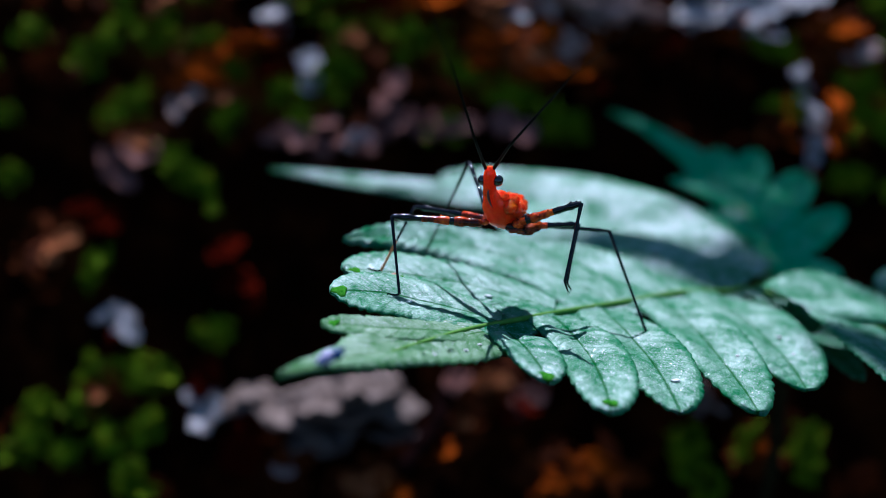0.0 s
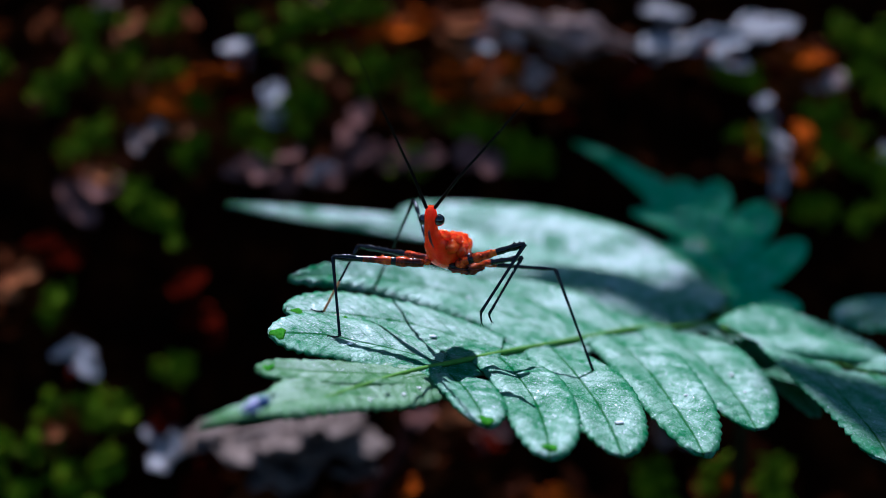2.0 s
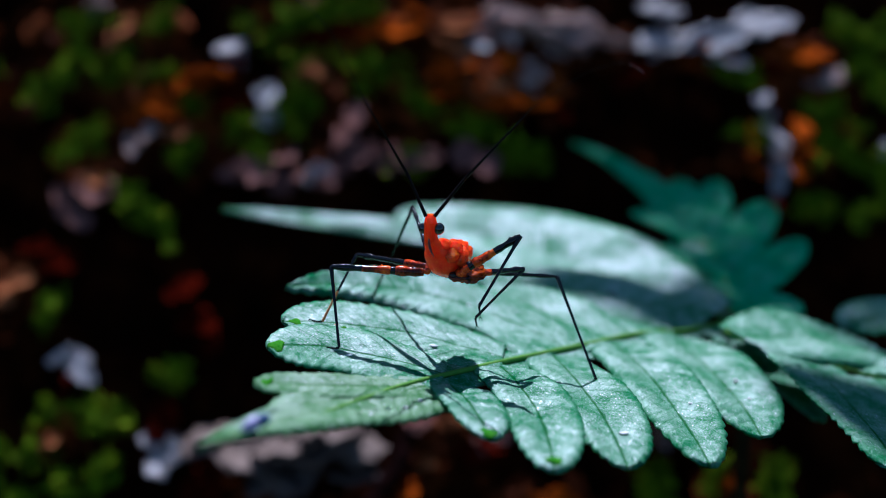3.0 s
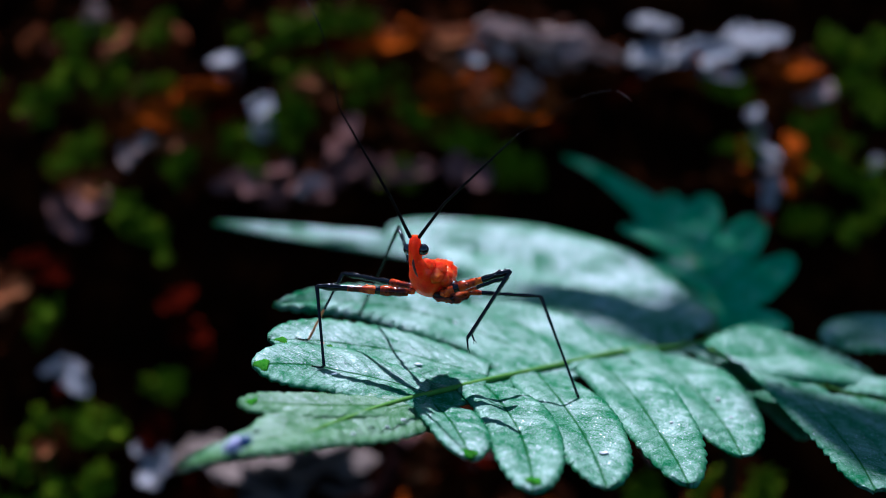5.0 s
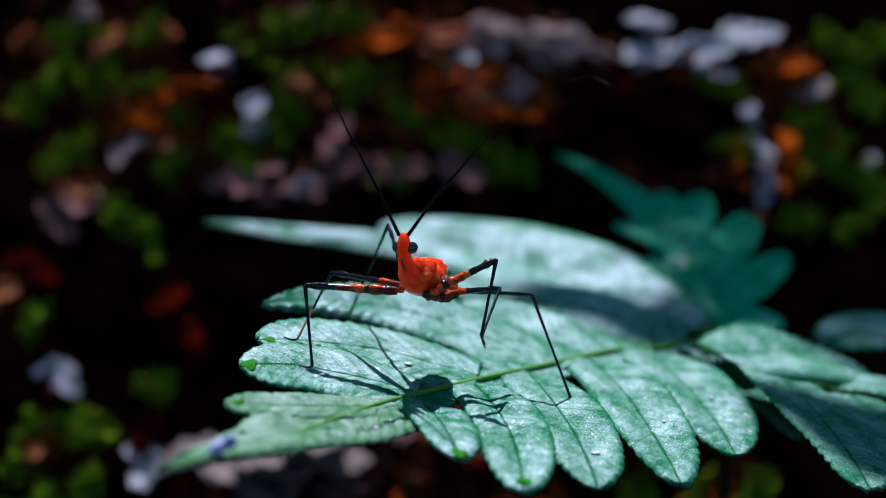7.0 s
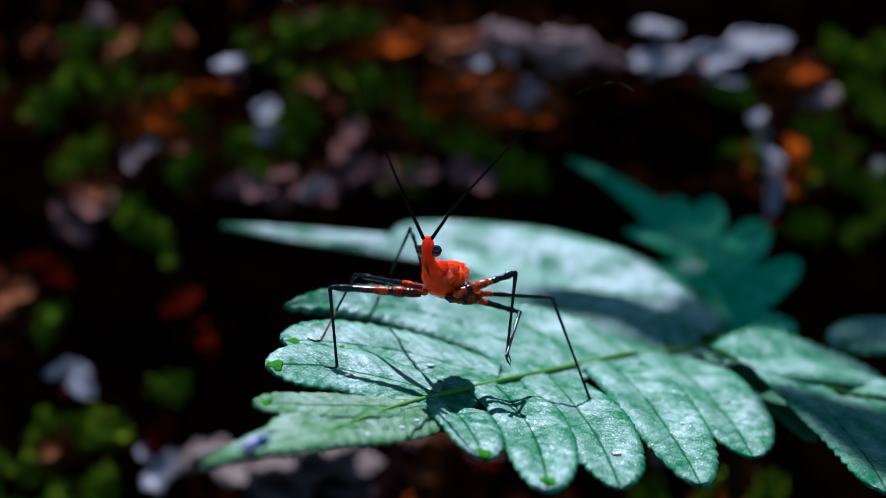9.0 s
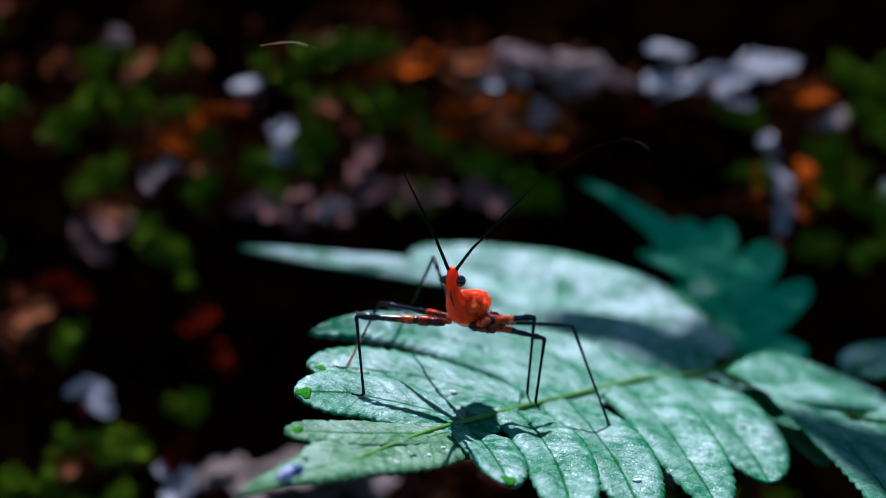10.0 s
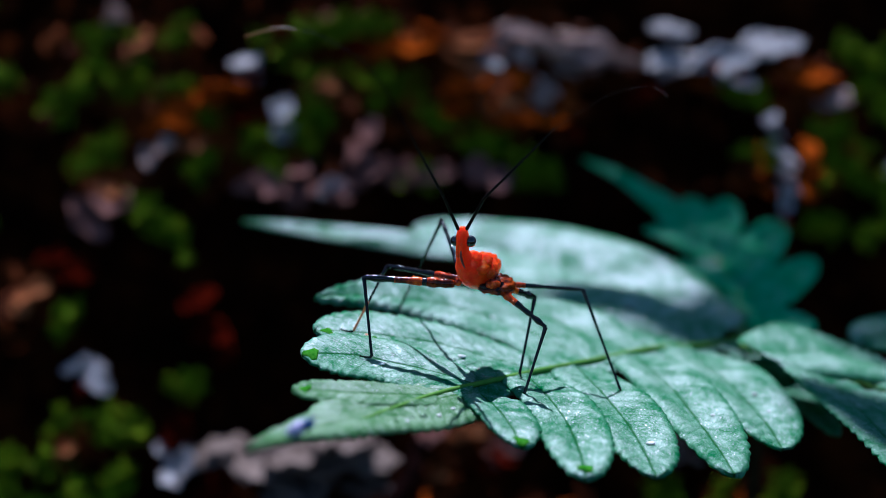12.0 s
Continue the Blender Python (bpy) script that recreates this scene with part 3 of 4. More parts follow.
# ---- the fern ----
def lobe_mesh(base, mid, tip, half, up, droop=0.0, point=5.0, root=0.8, fold=0.1, tilt=0.0, seed=0, teeth=0.5, mat=None):
    """A fern lobe whose midvein bends from base over mid to tip: crenate edge, sunken midvein, quilted between the side veins. Its pose and its mesh."""
    rng = random.Random(seed)
    base, mid, tip = (Vector(p) * MM for p in (base, mid, tip))
    m = along(base, tip, up)
    inv = m.inverted()
    c, e = inv @ mid, inv @ tip
    length, half = e.x, half * MM
    nu, nv = 120, 16
    ph = rng.uniform(0, 6.28)
    off = Vector((seed * 2.3, seed * 0.7, 0))
    top, veins = [], []
    for i in range(nu + 1):
        s = i / nu
        # the midvein is a parabola through the three places
        bend = 4 * s * (1 - s)
        yc, zc = c.y * bend, c.z * bend
        xc = length * (s + bend * (c.x / length - 0.5))
        slope = c.y * 4 * (1 - 2 * s) / length
        if point < 2:
            h = half * max(0.0, 1 - s) ** (point / 2)
        else:
            h = half * max(0.0, 1 - s ** point) ** 0.5
        h *= root + (1 - root) * math.sin(math.pi / 2 * min(1.0, s / 0.45))
        for j in range(nv + 1):
            q = j / nv * 2 - 1
            side = math.copysign(1, q)
            tooth = (length / 0.0011 * (s + 0.012 * math.sin(17 * s + ph + side))) % 1.0
            h2 = h + teeth * MM * (tooth ** 0.6 - 0.6) * min(1.0, h / (half * 0.4 + 1e-9)) * (0.25 + 0.75 * s) * (0.7 + 0.6 * noise.noise(Vector((s * 9, side * 3, 1)) + off))
            h2 += half * 0.07 * noise.noise(Vector((s * 4, side * 5, 8)) + off)
            y = q * max(0.0, h2)
            end = (1 - s ** 6)
            z = zc - droop * length * s * s + 2 * half * (fold * math.sqrt(q * q + 0.004) - fold * 0.45 * q ** 4) * end * min(1.0, s / 0.35)
            z += tilt * half * q * min(1.0, s / 0.4) * end
            z -= 0.05 * half * s ** 8 + 0.05 * half * q ** 8
            z += 0.020 * half * math.sin((s * length - abs(y) * 0.8) / 0.00170 * 2 * math.pi + ph) * abs(q) * (1 - 0.6 * abs(q)) * 2
            z += 0.05 * half * noise.noise(Vector((s * 3.3, q * 1.4, 5)) + off) * min(1.0, s * 4)
            notch = (q * half / 0.0009 + ph) % 1.0 if point >= 2 else 0.5
            top.append(Vector((xc - y * slope * 0.7 + teeth * 0.7 * MM * s ** 12 * (notch - 0.5), yc + y, z)))
            veins.append((s * length, y, q))
    me = slab("lobe", top, nu, nv, 0.00020, mat or FERN)
    keep = me.attributes.new("leaf", "FLOAT_VECTOR", "POINT")
    keep.data.foreach_set("vector", [v for row in veins + veins for v in row])
    return m, me


def pinna(fern, line, lobes, thick, label, seed, up=(0.235, 0.041, 0.971), web=(0, 0)):
    """A midrib through the points of line with its lobes, in millimetres: base, middle and tip of the midvein, half the width, and the lobe's shape."""
    pts = curve_points([Vector(p) * MM for p in line], 40)
    lift = Vector(up) * -0.00016
    m0 = Matrix.Translation(pts[0])
    inv = m0.inverted()
    verts, faces = tube([inv @ (p + lift * (1.0 - 0.9 * i / 40)) for i, p in enumerate(pts)], [thick * MM * (1 - 0.85 * i / 40) for i in range(41)], 8)
    rib = part("pinna", mesh_of("pinna", verts, faces, COSTA), fern, m0, label)
    for k, (base, mid, tip, half, shape) in enumerate(lobes):
        m, me = lobe_mesh(base, mid, tip, half, up, seed=seed + k, **shape)
        part("lobe", me, rib, m)
    # the undivided blade along the midrib, a little below the lobes
    if max(web) > 0:
        m = along(pts[0], pts[-1], up)
        back = m.inverted()
        top, veins = [], []
        for i in range(41):
            p = back @ pts[i]
            s = i / 40
            for j in range(13):
                q = j / 6 - 1
                wide = web[0 if q < 0 else 1] * MM * math.sin(math.pi * min(1.0, 0.04 + 0.96 * s)) ** 0.5 * min(1.0, (1 - s) / 0.4) ** 1.5
                top.append(Vector((p.x + abs(q) * wide * 0.5, p.y + q * wide, p.z - 0.0003 - 0.0002 * q * q)))
                veins.append((p.x, q * wide, q * 0.5))
        me = slab("blade", top, 40, 12, 0.0002, FERN)
        me.attributes.new("leaf", "FLOAT_VECTOR", "POINT").data.foreach_set("vector", [v for row in veins + veins for v in row])
        part("blade", me, rib, m)
    return rib


FERN_BASE = Vector((0.040, 0.058, bank_height(0.040, 0.058) - 0.004))
fern = thing("fern", Matrix.Translation(FERN_BASE), "fern with pale silvery green lobed fronds rooted in the bank", "fern")
stem_pts = curve_points([FERN_BASE, Vector((0.043, 0.050, 0.14)), Vector((0.040, 0.042, 0.172)), Vector((0.0365, 0.036, 0.1772))], 24)
sv, sf = tube([p - FERN_BASE for p in stem_pts], [0.0012 - 0.0004 * i / 24 for i in range(25)], 10)
part("stalk", mesh_of("stalk", sv, sf, STALK), fern, Matrix.Translation(FERN_BASE), "brown green fern stalk")

# the sunlit frond under the bug: the lobes towards the tip and the side first
NEAR = dict(fold=0.19, tilt=0.20, point=5.0, root=0.95)
FAR = dict(fold=0.05, tilt=-0.13, point=6.0, root=0.9)
SUNLIT = pinna(fern, [(36, 36.5, 177.4), (28.1, 28.0, 179.7), (21.6, 22.6, 181.5), (13.8, 13.7, 183.7), (3.9, 2.2, 186.6), (-4.5, -8.2, 189.1), (-9.2, -15.4, 190.6), (-13.2, -22.0, 191.95), (-17.0, -28.5, 194.05), (-19.5, -33.3, 195.6)],
      [((-1.0, -7.0, 188.2), (0.8, -11.0, 187.9), (2.5, -17.2, 187.8), 3.1, dict(NEAR, root=0.7, tilt=0.05)),
       ((3.9, 1.7, 186.6), (7.0, -7.9, 186.3), (7.8, -20.6, 186.6), 3.7, NEAR),
       ((10.2, 8.7, 184.7), (13.2, -3.8, 184.6), (14.8, -16.6, 184.7), 4.2, NEAR),
       ((17.6, 18.4, 182.5), (21.0, 6.6, 182.3), (23.3, -11.9, 182.5), 4.5, NEAR),
       ((26.0, 26.0, 180.0), (29.2, 13.5, 180.0), (31.0, -1.5, 180.2), 5.2, NEAR),
       ((32.5, 32.5, 178.4), (36.0, 27.0, 178.0), (37.5, 20.0, 177.6), 3.0, NEAR),
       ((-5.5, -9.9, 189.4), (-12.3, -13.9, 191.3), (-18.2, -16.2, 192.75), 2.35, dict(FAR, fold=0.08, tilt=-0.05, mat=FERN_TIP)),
       ((-1.6, -4.4, 188.2), (-10.7, -4.0, 190.5), (-18.3, -6.8, 192.4), 4.6, FAR),
       ((4.6, 4.0, 186.4), (-7.4, 4.6, 189.3), (-17.9, 1.2, 191.9), 5.3, FAR),
       ((12.0, 11.6, 184.2), (-3.4, 19.0, 187.9), (-19.0, 12.4, 191.7), 8.0, dict(FAR, point=1.5, root=0.9, teeth=0.2)),
       ((18.0, 18.0, 182.6), (10.5, 23.0, 184.2), (3.0, 29.0, 185.6), 7.5, dict(FAR, point=2.6, teeth=0.2)),
       ((27.0, 27.0, 180.1), (20.0, 27.5, 181.9), (10.0, 30.5, 184.0), 6.0, dict(FAR, point=2.6, teeth=0.2)),
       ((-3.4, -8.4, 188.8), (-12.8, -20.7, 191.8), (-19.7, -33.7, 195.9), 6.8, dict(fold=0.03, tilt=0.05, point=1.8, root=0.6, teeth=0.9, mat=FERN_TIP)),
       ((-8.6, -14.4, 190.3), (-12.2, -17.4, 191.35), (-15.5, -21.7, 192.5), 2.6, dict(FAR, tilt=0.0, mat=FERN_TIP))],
      0.52, "sunlit fern frond with blunt crenate lobes", 10, web=(2.6, 2.6))
# the long frond behind it
pinna(fern, [(36, 37.5, 177.6), (30.5, 40, 179.5), (17.7, 57.1, 181.6), (-7.2, 61.0, 181.9), (-35.4, 64.7, 185.4)],
      [((4.0, 59.6, 181.8), (-16, 63.5, 182.9), (-35.6, 64.7, 185.4), 3.6, dict(point=1.1, root=0.5)),
       ((20.5, 52, 181.2), (2, 61.5, 181.8), (-19.1, 61.5, 183.5), 4.6, dict(point=1.5, root=0.5)),
       ((33.8, 35.0, 179.2), (14.5, 54.3, 181.2), (-9.0, 73.3, 182.8), 10.4, dict(point=2.6, root=0.45)),
       ((30.5, 37.5, 178.6), (17, 40.0, 180.0), (0, 50, 180.9), 6, dict(point=2.2, root=0.5))],
      0.3, "long fern frond with a narrow pointed tip", 40, (-0.03, -0.26, 0.96))
# the shaded frond on the bank's side; its material carries the shade's teal
LEVEL = dict(point=4.0, root=0.7, fold=0.06, mat=FERN_SHADED)
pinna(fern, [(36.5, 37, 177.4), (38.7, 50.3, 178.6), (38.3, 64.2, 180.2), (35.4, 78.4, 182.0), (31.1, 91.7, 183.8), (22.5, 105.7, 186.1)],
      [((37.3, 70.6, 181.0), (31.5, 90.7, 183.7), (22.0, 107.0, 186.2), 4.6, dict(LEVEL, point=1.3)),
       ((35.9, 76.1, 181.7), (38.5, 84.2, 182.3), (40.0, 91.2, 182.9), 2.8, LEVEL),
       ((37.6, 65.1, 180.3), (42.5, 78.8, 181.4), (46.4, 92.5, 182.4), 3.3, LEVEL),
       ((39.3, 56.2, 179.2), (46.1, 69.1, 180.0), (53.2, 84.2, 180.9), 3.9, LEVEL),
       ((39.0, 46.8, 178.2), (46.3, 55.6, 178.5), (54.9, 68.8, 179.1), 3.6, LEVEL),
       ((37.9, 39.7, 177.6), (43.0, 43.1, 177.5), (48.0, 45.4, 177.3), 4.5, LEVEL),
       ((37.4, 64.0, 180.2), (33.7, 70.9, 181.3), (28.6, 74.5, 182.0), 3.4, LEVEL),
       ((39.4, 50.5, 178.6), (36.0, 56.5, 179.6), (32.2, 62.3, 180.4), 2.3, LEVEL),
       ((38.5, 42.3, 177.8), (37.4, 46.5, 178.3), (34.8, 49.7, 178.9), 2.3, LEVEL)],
      0.3, "teal green fern frond coloured for shade", 60, (0.089, -0.107, 0.99), (3.4, 3.4))
# the frond that runs out to the side
SIDE = dict(point=3.0, root=0.8, fold=0.08)
pinna(fern, [(36, 36.5, 177.4), (33.8, 27.5, 179.9), (35.4, 20.3, 181.4), (41.0, 18.3, 180.2), (48.7, 16.6, 178.5), (60.0, 13.5, 176.0)],
      [((34.0, 20.1, 182.0), (43.6, 25.2, 179.7), (54.5, 26.0, 177.0), 8.0, dict(SIDE, root=0.5, tilt=0.02)),
       ((40.0, 18.6, 180.4), (41.8, 4.1, 180.6), (41.6, -10.7, 181.3), 5.4, dict(SIDE, point=4.0, tilt=-0.05)),
       ((48.1, 15.4, 178.8), (50.4, 3.4, 178.7), (49.5, -9.0, 179.4), 5.6, dict(SIDE, point=4.0)),
       ((66.5, 31.6, 176.6), (60.9, 36.0, 178.3), (51.0, 33.6, 178.4), 8.5, SIDE),
       ((60.1, 20.6, 176.0), (53.1, 20.5, 177.6), (46.9, 19.0, 178.6), 3.6, SIDE)],
      0.35, "fern frond half in sun and half in shade", 80)
# a lower frond in the shade beneath the two
pinna(fern, [(38.0, 40.5, 174.6), (39.5, 37.0, 173.2), (41.1, 31.7, 172.7), (42.4, 22.7, 173.0)],
      [((37.6, 40.8, 174.2), (41.1, 33.7, 172.7), (42.9, 16.7, 173.0), 4.4, SIDE)],
      0.3, "dark green fern lobe hanging in the shade", 95)


def on_lobe(rib, k, s, q):
    """A place on top of the k-th lobe of a frond: s from root to tip, q across, -1 to 1."""
    lobe = [o for o in rib.children if o.name.startswith("lobe")][k]
    v = lobe.data.vertices[round(s * 120) * 17 + round((q + 1) * 8)]
    return PLACES[lobe.name] @ v.co


def tip_spots():
    """Bright green thickened spots near some lobe tips of the sunlit frond."""
    for k, s, q, r in ((8, 0.94, 0.1, 0.65), (7, 0.95, 0.1, 0.8), (6, 0.92, 0.0, 0.55), (0, 0.94, 0.0, 0.8), (1, 0.95, 0.1, 0.7), (8, 0.72, 0.3, 0.35), (8, 0.66, 0.5, 0.3)):
        verts, faces = [], []
        for i in range(7):
            for j in range(12):
                a, h = 2 * math.pi * j / 12, i / 6
                w = r * math.cos(h * math.pi / 2) * (1 + 0.25 * math.sin(3 * a + k))
                verts.append(Vector((w * math.cos(a) * 1.2, w * math.sin(a), 0.48 * r * math.sin(h * math.pi / 2) - 0.06 * r)) * MM)
        for i in range(6):
            for j in range(12):
                p, n = i * 12 + j, i * 12 + (j + 1) % 12
                faces.append((p, n, n + 12, p + 12))
        faces.append(tuple(reversed(range(12))))
        part("tip_spot", mesh_of("tip_spot", verts, faces, GALL), SUNLIT, Matrix.Translation(on_lobe(SUNLIT, k, s, q)) @ pose(0, 0, 0, 0, 13.6, 40 * k), "bright green thickened spot")


tip_spots()


def crumb(at, size, mat, label, seed):
    """A tiny angular crumb lying on the fern."""
    rng = random.Random(seed)
    bm = bmesh.new()
    bmesh.ops.create_icosphere(bm, subdivisions=2, radius=size * MM)
    for v in bm.verts:
        v.co = Vector((v.co.x * 1.5, v.co.y, v.co.z * 0.45)) * (1 + 0.35 * noise.noise(v.co * 2000 / size + Vector((seed, 0, 0))))
    me = bpy.data.meshes.new("crumb")
    bm.to_mesh(me)
    bm.free()
    me.materials.append(mat)
    thing("crumb", Matrix.Translation(at + Vector((0, 0, size * 0.3 * MM))) @ pose(0, 0, 0, 0, 13.6, rng.uniform(0, 180)), label, "debris", "crumbs on the fern", data=me)


# The pale specks on lobe 12 are solid stand-ins for soft white glints.
for i, (k, s, q, size) in enumerate(((2, 0.78, 0.3, 0.33), (8, 0.3, 0.5, 0.3), (7, 0.52, 0.3, 0.26), (9, 0.35, 0.0, 0.2), (12, 0.35, 0.6, 0.2), (12, 0.2, 0.6, 0.22), (12, 0.1, 0.5, 0.2), (4, 0.6, 0.3, 0.25), (3, 0.7, 0.4, 0.2), (4, 0.75, 0.2, 0.18))):
    crumb(on_lobe(SUNLIT, k, s, q), size, WAX, "tiny pale speck on a fern lobe", i)
crumb(on_lobe(SUNLIT, 8, 0.75, 0.1), 0.22, ORANGE, "tiny reddish crumb on a fern lobe", 40)


def nearest_leaf(p):
    """The place on the fern's upper side that lies nearest to p."""
    best = None
    for o in fern.children_recursive:
        if o.name.startswith("lobe"):
            q = PLACES[o.name].inverted() @ p
            n = len(o.data.vertices) // 2
            v = min(o.data.vertices[:n], key=lambda w: (w.co - q).length_squared)
            at = PLACES[o.name] @ v.co
            if best is None or (at - p).length < (best[0] - p).length:
                best = at, (PLACES[o.name].to_3x3() @ v.normal).normalized()
    return best


def droplet(p, size):
    """A flattened bead of water resting on the fern."""
    at, up = nearest_leaf(Vector(p) * MM)
    verts, faces = [], []
    for i in range(9):
        th = math.pi / 2 * i / 8
        for k in range(18):
            a = 2 * math.pi * k / 18
            verts.append(Vector((math.cos(a) * math.cos(th) * size, math.sin(a) * math.cos(th) * size * 0.85, (math.sin(th) * 0.75 - 0.08) * size)) * MM)
    for i in range(8):
        for k in range(18):
            a, b = i * 18 + k, i * 18 + (k + 1) % 18
            faces.append((a, b, b + 18, a + 18))
    faces.append(tuple(reversed(range(18))))
    m = up.to_track_quat("Z", "Y").to_matrix().to_4x4()
    thing("water_droplet", Matrix.Translation(at) @ m, "clear glistening water droplet on a fern lobe", "droplet", "droplets on the fern", data=mesh_of("water_droplet", verts, faces, WATER))


for p, size in (((-15.6, -22.6, 193.0), 0.36), ((-9.0, -19.0, 190.7), 0.34), ((-6.6, -16.0, 190.2), 0.40), ((-7.6, -17.0, 190.4), 0.22), ((31.8, 24.2, 180.4), 0.62), ((19.4, 32.6, 181.5), 0.7), ((46.7, 9.1, 178.8), 0.5), ((30.2, 9.0, 180.1), 0.3), ((28.6, 8.8, 180.1), 0.24), ((38.7, 13.1, 180.9), 0.4)):
    droplet(p, size)


def petal_scrap():
    """An unidentified bead on the frond's tip, built as a roll, pale at one end and blue at the other."""
    foot, _ = nearest_leaf(Vector((-16.6, -28.6, 195.8)) * MM)
    lie = Matrix.Translation(foot) @ along((-19.0, -31.6, 196.0), (-16.7, -30.6, 196.7)).to_3x3().to_4x4()
    scrap = thing("petal_scrap", lie, "unidentified lilac and blue bead on the fern tip", "petal")
    for name, mat, z0, z1, label in (("pale_end", LILAC, -0.9, 0.55, ""), ("blue_end", DEEP_BLUE, 0.50, 1.5, "deep blue end")):
        rows = []
        for i in range(13):
            u = i / 12
            z = z0 + (z1 - z0) * u
            r = 0.62 * math.sqrt(max(0.04, 1 - ((z - 0.3) / 1.25) ** 2))
            for k in range(17):
                a = 5.6 * k / 16
                q = r * (1 - 0.25 * k / 16) + 0.03 * math.sin(3 * a + 5 * u)
                rows.append(Vector((z + 0.08 * math.sin(2 * a), q * math.cos(a), q * math.sin(a) + 0.4)) * MM)
        faces = [(i * 17 + k, i * 17 + k + 1, i * 17 + k + 18, i * 17 + k + 17) for i in range(12) for k in range(16)]
        part(name, mesh_of(name, rows, faces, mat), scrap, lie, label)


petal_scrap()


# ---- the bug ----
BUG = Matrix.Translation(Vector((-1.6, 1.0, 196.3)) * MM)
bug = thing("assassin_bug", BUG, "glossy red assassin bug nymph with black legs standing on the fern", "insect")


def blob(name, centre, size, mat, rough=0.0, seed=0, turn=(0, 0, 0), label="", nu=28, nv=20, lumps=6.0, ridges=0.0):
    """A lumpy rounded body of that size in millimetres; ridges raise knobs round its rim."""
    verts, faces = [], []
    off = Vector((seed * 3.1, seed * 1.7, 0))
    for i in range(nv + 1):
        th = math.pi * i / nv
        for k in range(nu):
            a = 2 * math.pi * k / nu
            d = Vector((math.sin(th) * math.cos(a), math.sin(th) * math.sin(a), math.cos(th)))
            r = 1 + rough * noise.noise(d * lumps * 0.35 + off)
            r += ridges * max(0.0, math.sin(9 * th + 1.0)) * max(0.0, math.cos(5 * a)) ** 2
            verts.append(Vector((d.x * size[0], d.y * size[1], d.z * size[2])) * r * MM)
    for i in range(nv):
        for k in range(nu):
            a, b = i * nu + k, i * nu + (k + 1) % nu
            faces.append((a, a + nu, b + nu, b))
    m = Matrix.Translation(Vector(centre) * MM) @ pose(0, 0, 0, *turn)
    return part(name, mesh_of(name, verts, faces, mat), bug, m, label)


def horn(name, points, radii, mat, label="", parent=None, sides=14):
    """A smooth tapered piece through points in millimetres."""
    pts = curve_points([Vector(p) * MM for p in points], 26)
    rr = []
    for i in range(27):
        s = i / 26 * (len(radii) - 1)
        k = min(int(s), len(radii) - 2)
        t = s - k
        t = t * t * (3 - 2 * t)
        rr.append((radii[k] + (radii[k + 1] - radii[k]) * t) * MM)
    m = Matrix.Translation(pts[0])
    v, f = tube([p - pts[0] for p in pts], rr, sides)
    return part(name, mesh_of(name, v, f, mat), parent or bug, m, label)


abdomen = blob("abdomen", (-0.75, 4.2, 197.6), (1.85, 3.9, 1.6), RED, 0.11, 1, (-8, 0, -18), "knobbly red abdomen", 64, 60, 14, 0.03)
thorax = horn("thorax", [(-2.86, -0.55, 201.0), (-2.62, -0.2, 199.9), (-2.1, 0.5, 198.6), (-1.3, 1.6, 197.9), (-0.5, 3.0, 197.6)], (0.62, 0.85, 1.25, 1.62, 1.72, 1.6), RED, "glossy red thorax", sides=28)
for x, y, z, r in ((-1.6, 0.3, 200.05, 0.72), (-0.5, 1.1, 199.5, 0.78), (0.3, 2.0, 198.6, 0.68), (-0.95, 0.1, 198.9, 0.85), (-0.1, 0.9, 198.3, 0.75)):
    blob("tubercle", (x, y, z), (r, r * 1.15, r * 0.85), RED, 0.25, x)
horn("head", [(-2.92, -0.75, 203.45), (-2.9, -0.75, 202.8), (-2.9, -0.65, 201.8), (-2.85, -0.4, 200.5)], (0.34, 0.52, 0.62, 0.66, 0.66, 0.7), RED, "narrow upright red head", sides=20)
blob("eye", (-3.62, -0.35, 201.9), (0.46, 0.5, 0.55), EYE, label="round black eye")
blob("eye", (-2.08, -0.8, 202.0), (0.56, 0.6, 0.6), EYE, label="round black eye")
horn("rostrum", [(-3.05, -1.45, 201.2), (-3.05, -1.55, 200.7), (-2.85, -1.5, 199.9), (-2.6, -1.25, 199.3)], (0.06, 0.12, 0.13, 0.09, 0.04), GROOVE, "dark red folded beak")
blob("belly", (0.5, 1.6, 196.75), (2.2, 1.9, 0.85), BELLY, 0.28, 4, (6, 4, 25), "dark brown and orange mottled belly", 48, 32, 14)
for c, s in (((-3.3, -0.1, 197.4), 0.40), ((-3.1, 1.4, 197.2), 0.5), ((0.1, -0.1, 197.3), 0.6), ((0.5, 0.9, 196.75), 0.55), ((0.8, 2.4, 196.5), 0.5)):
    blob("coxa", c, (s, s, s * 0.8), MOTTLED, 0.2, 6, label="rounded leg base")


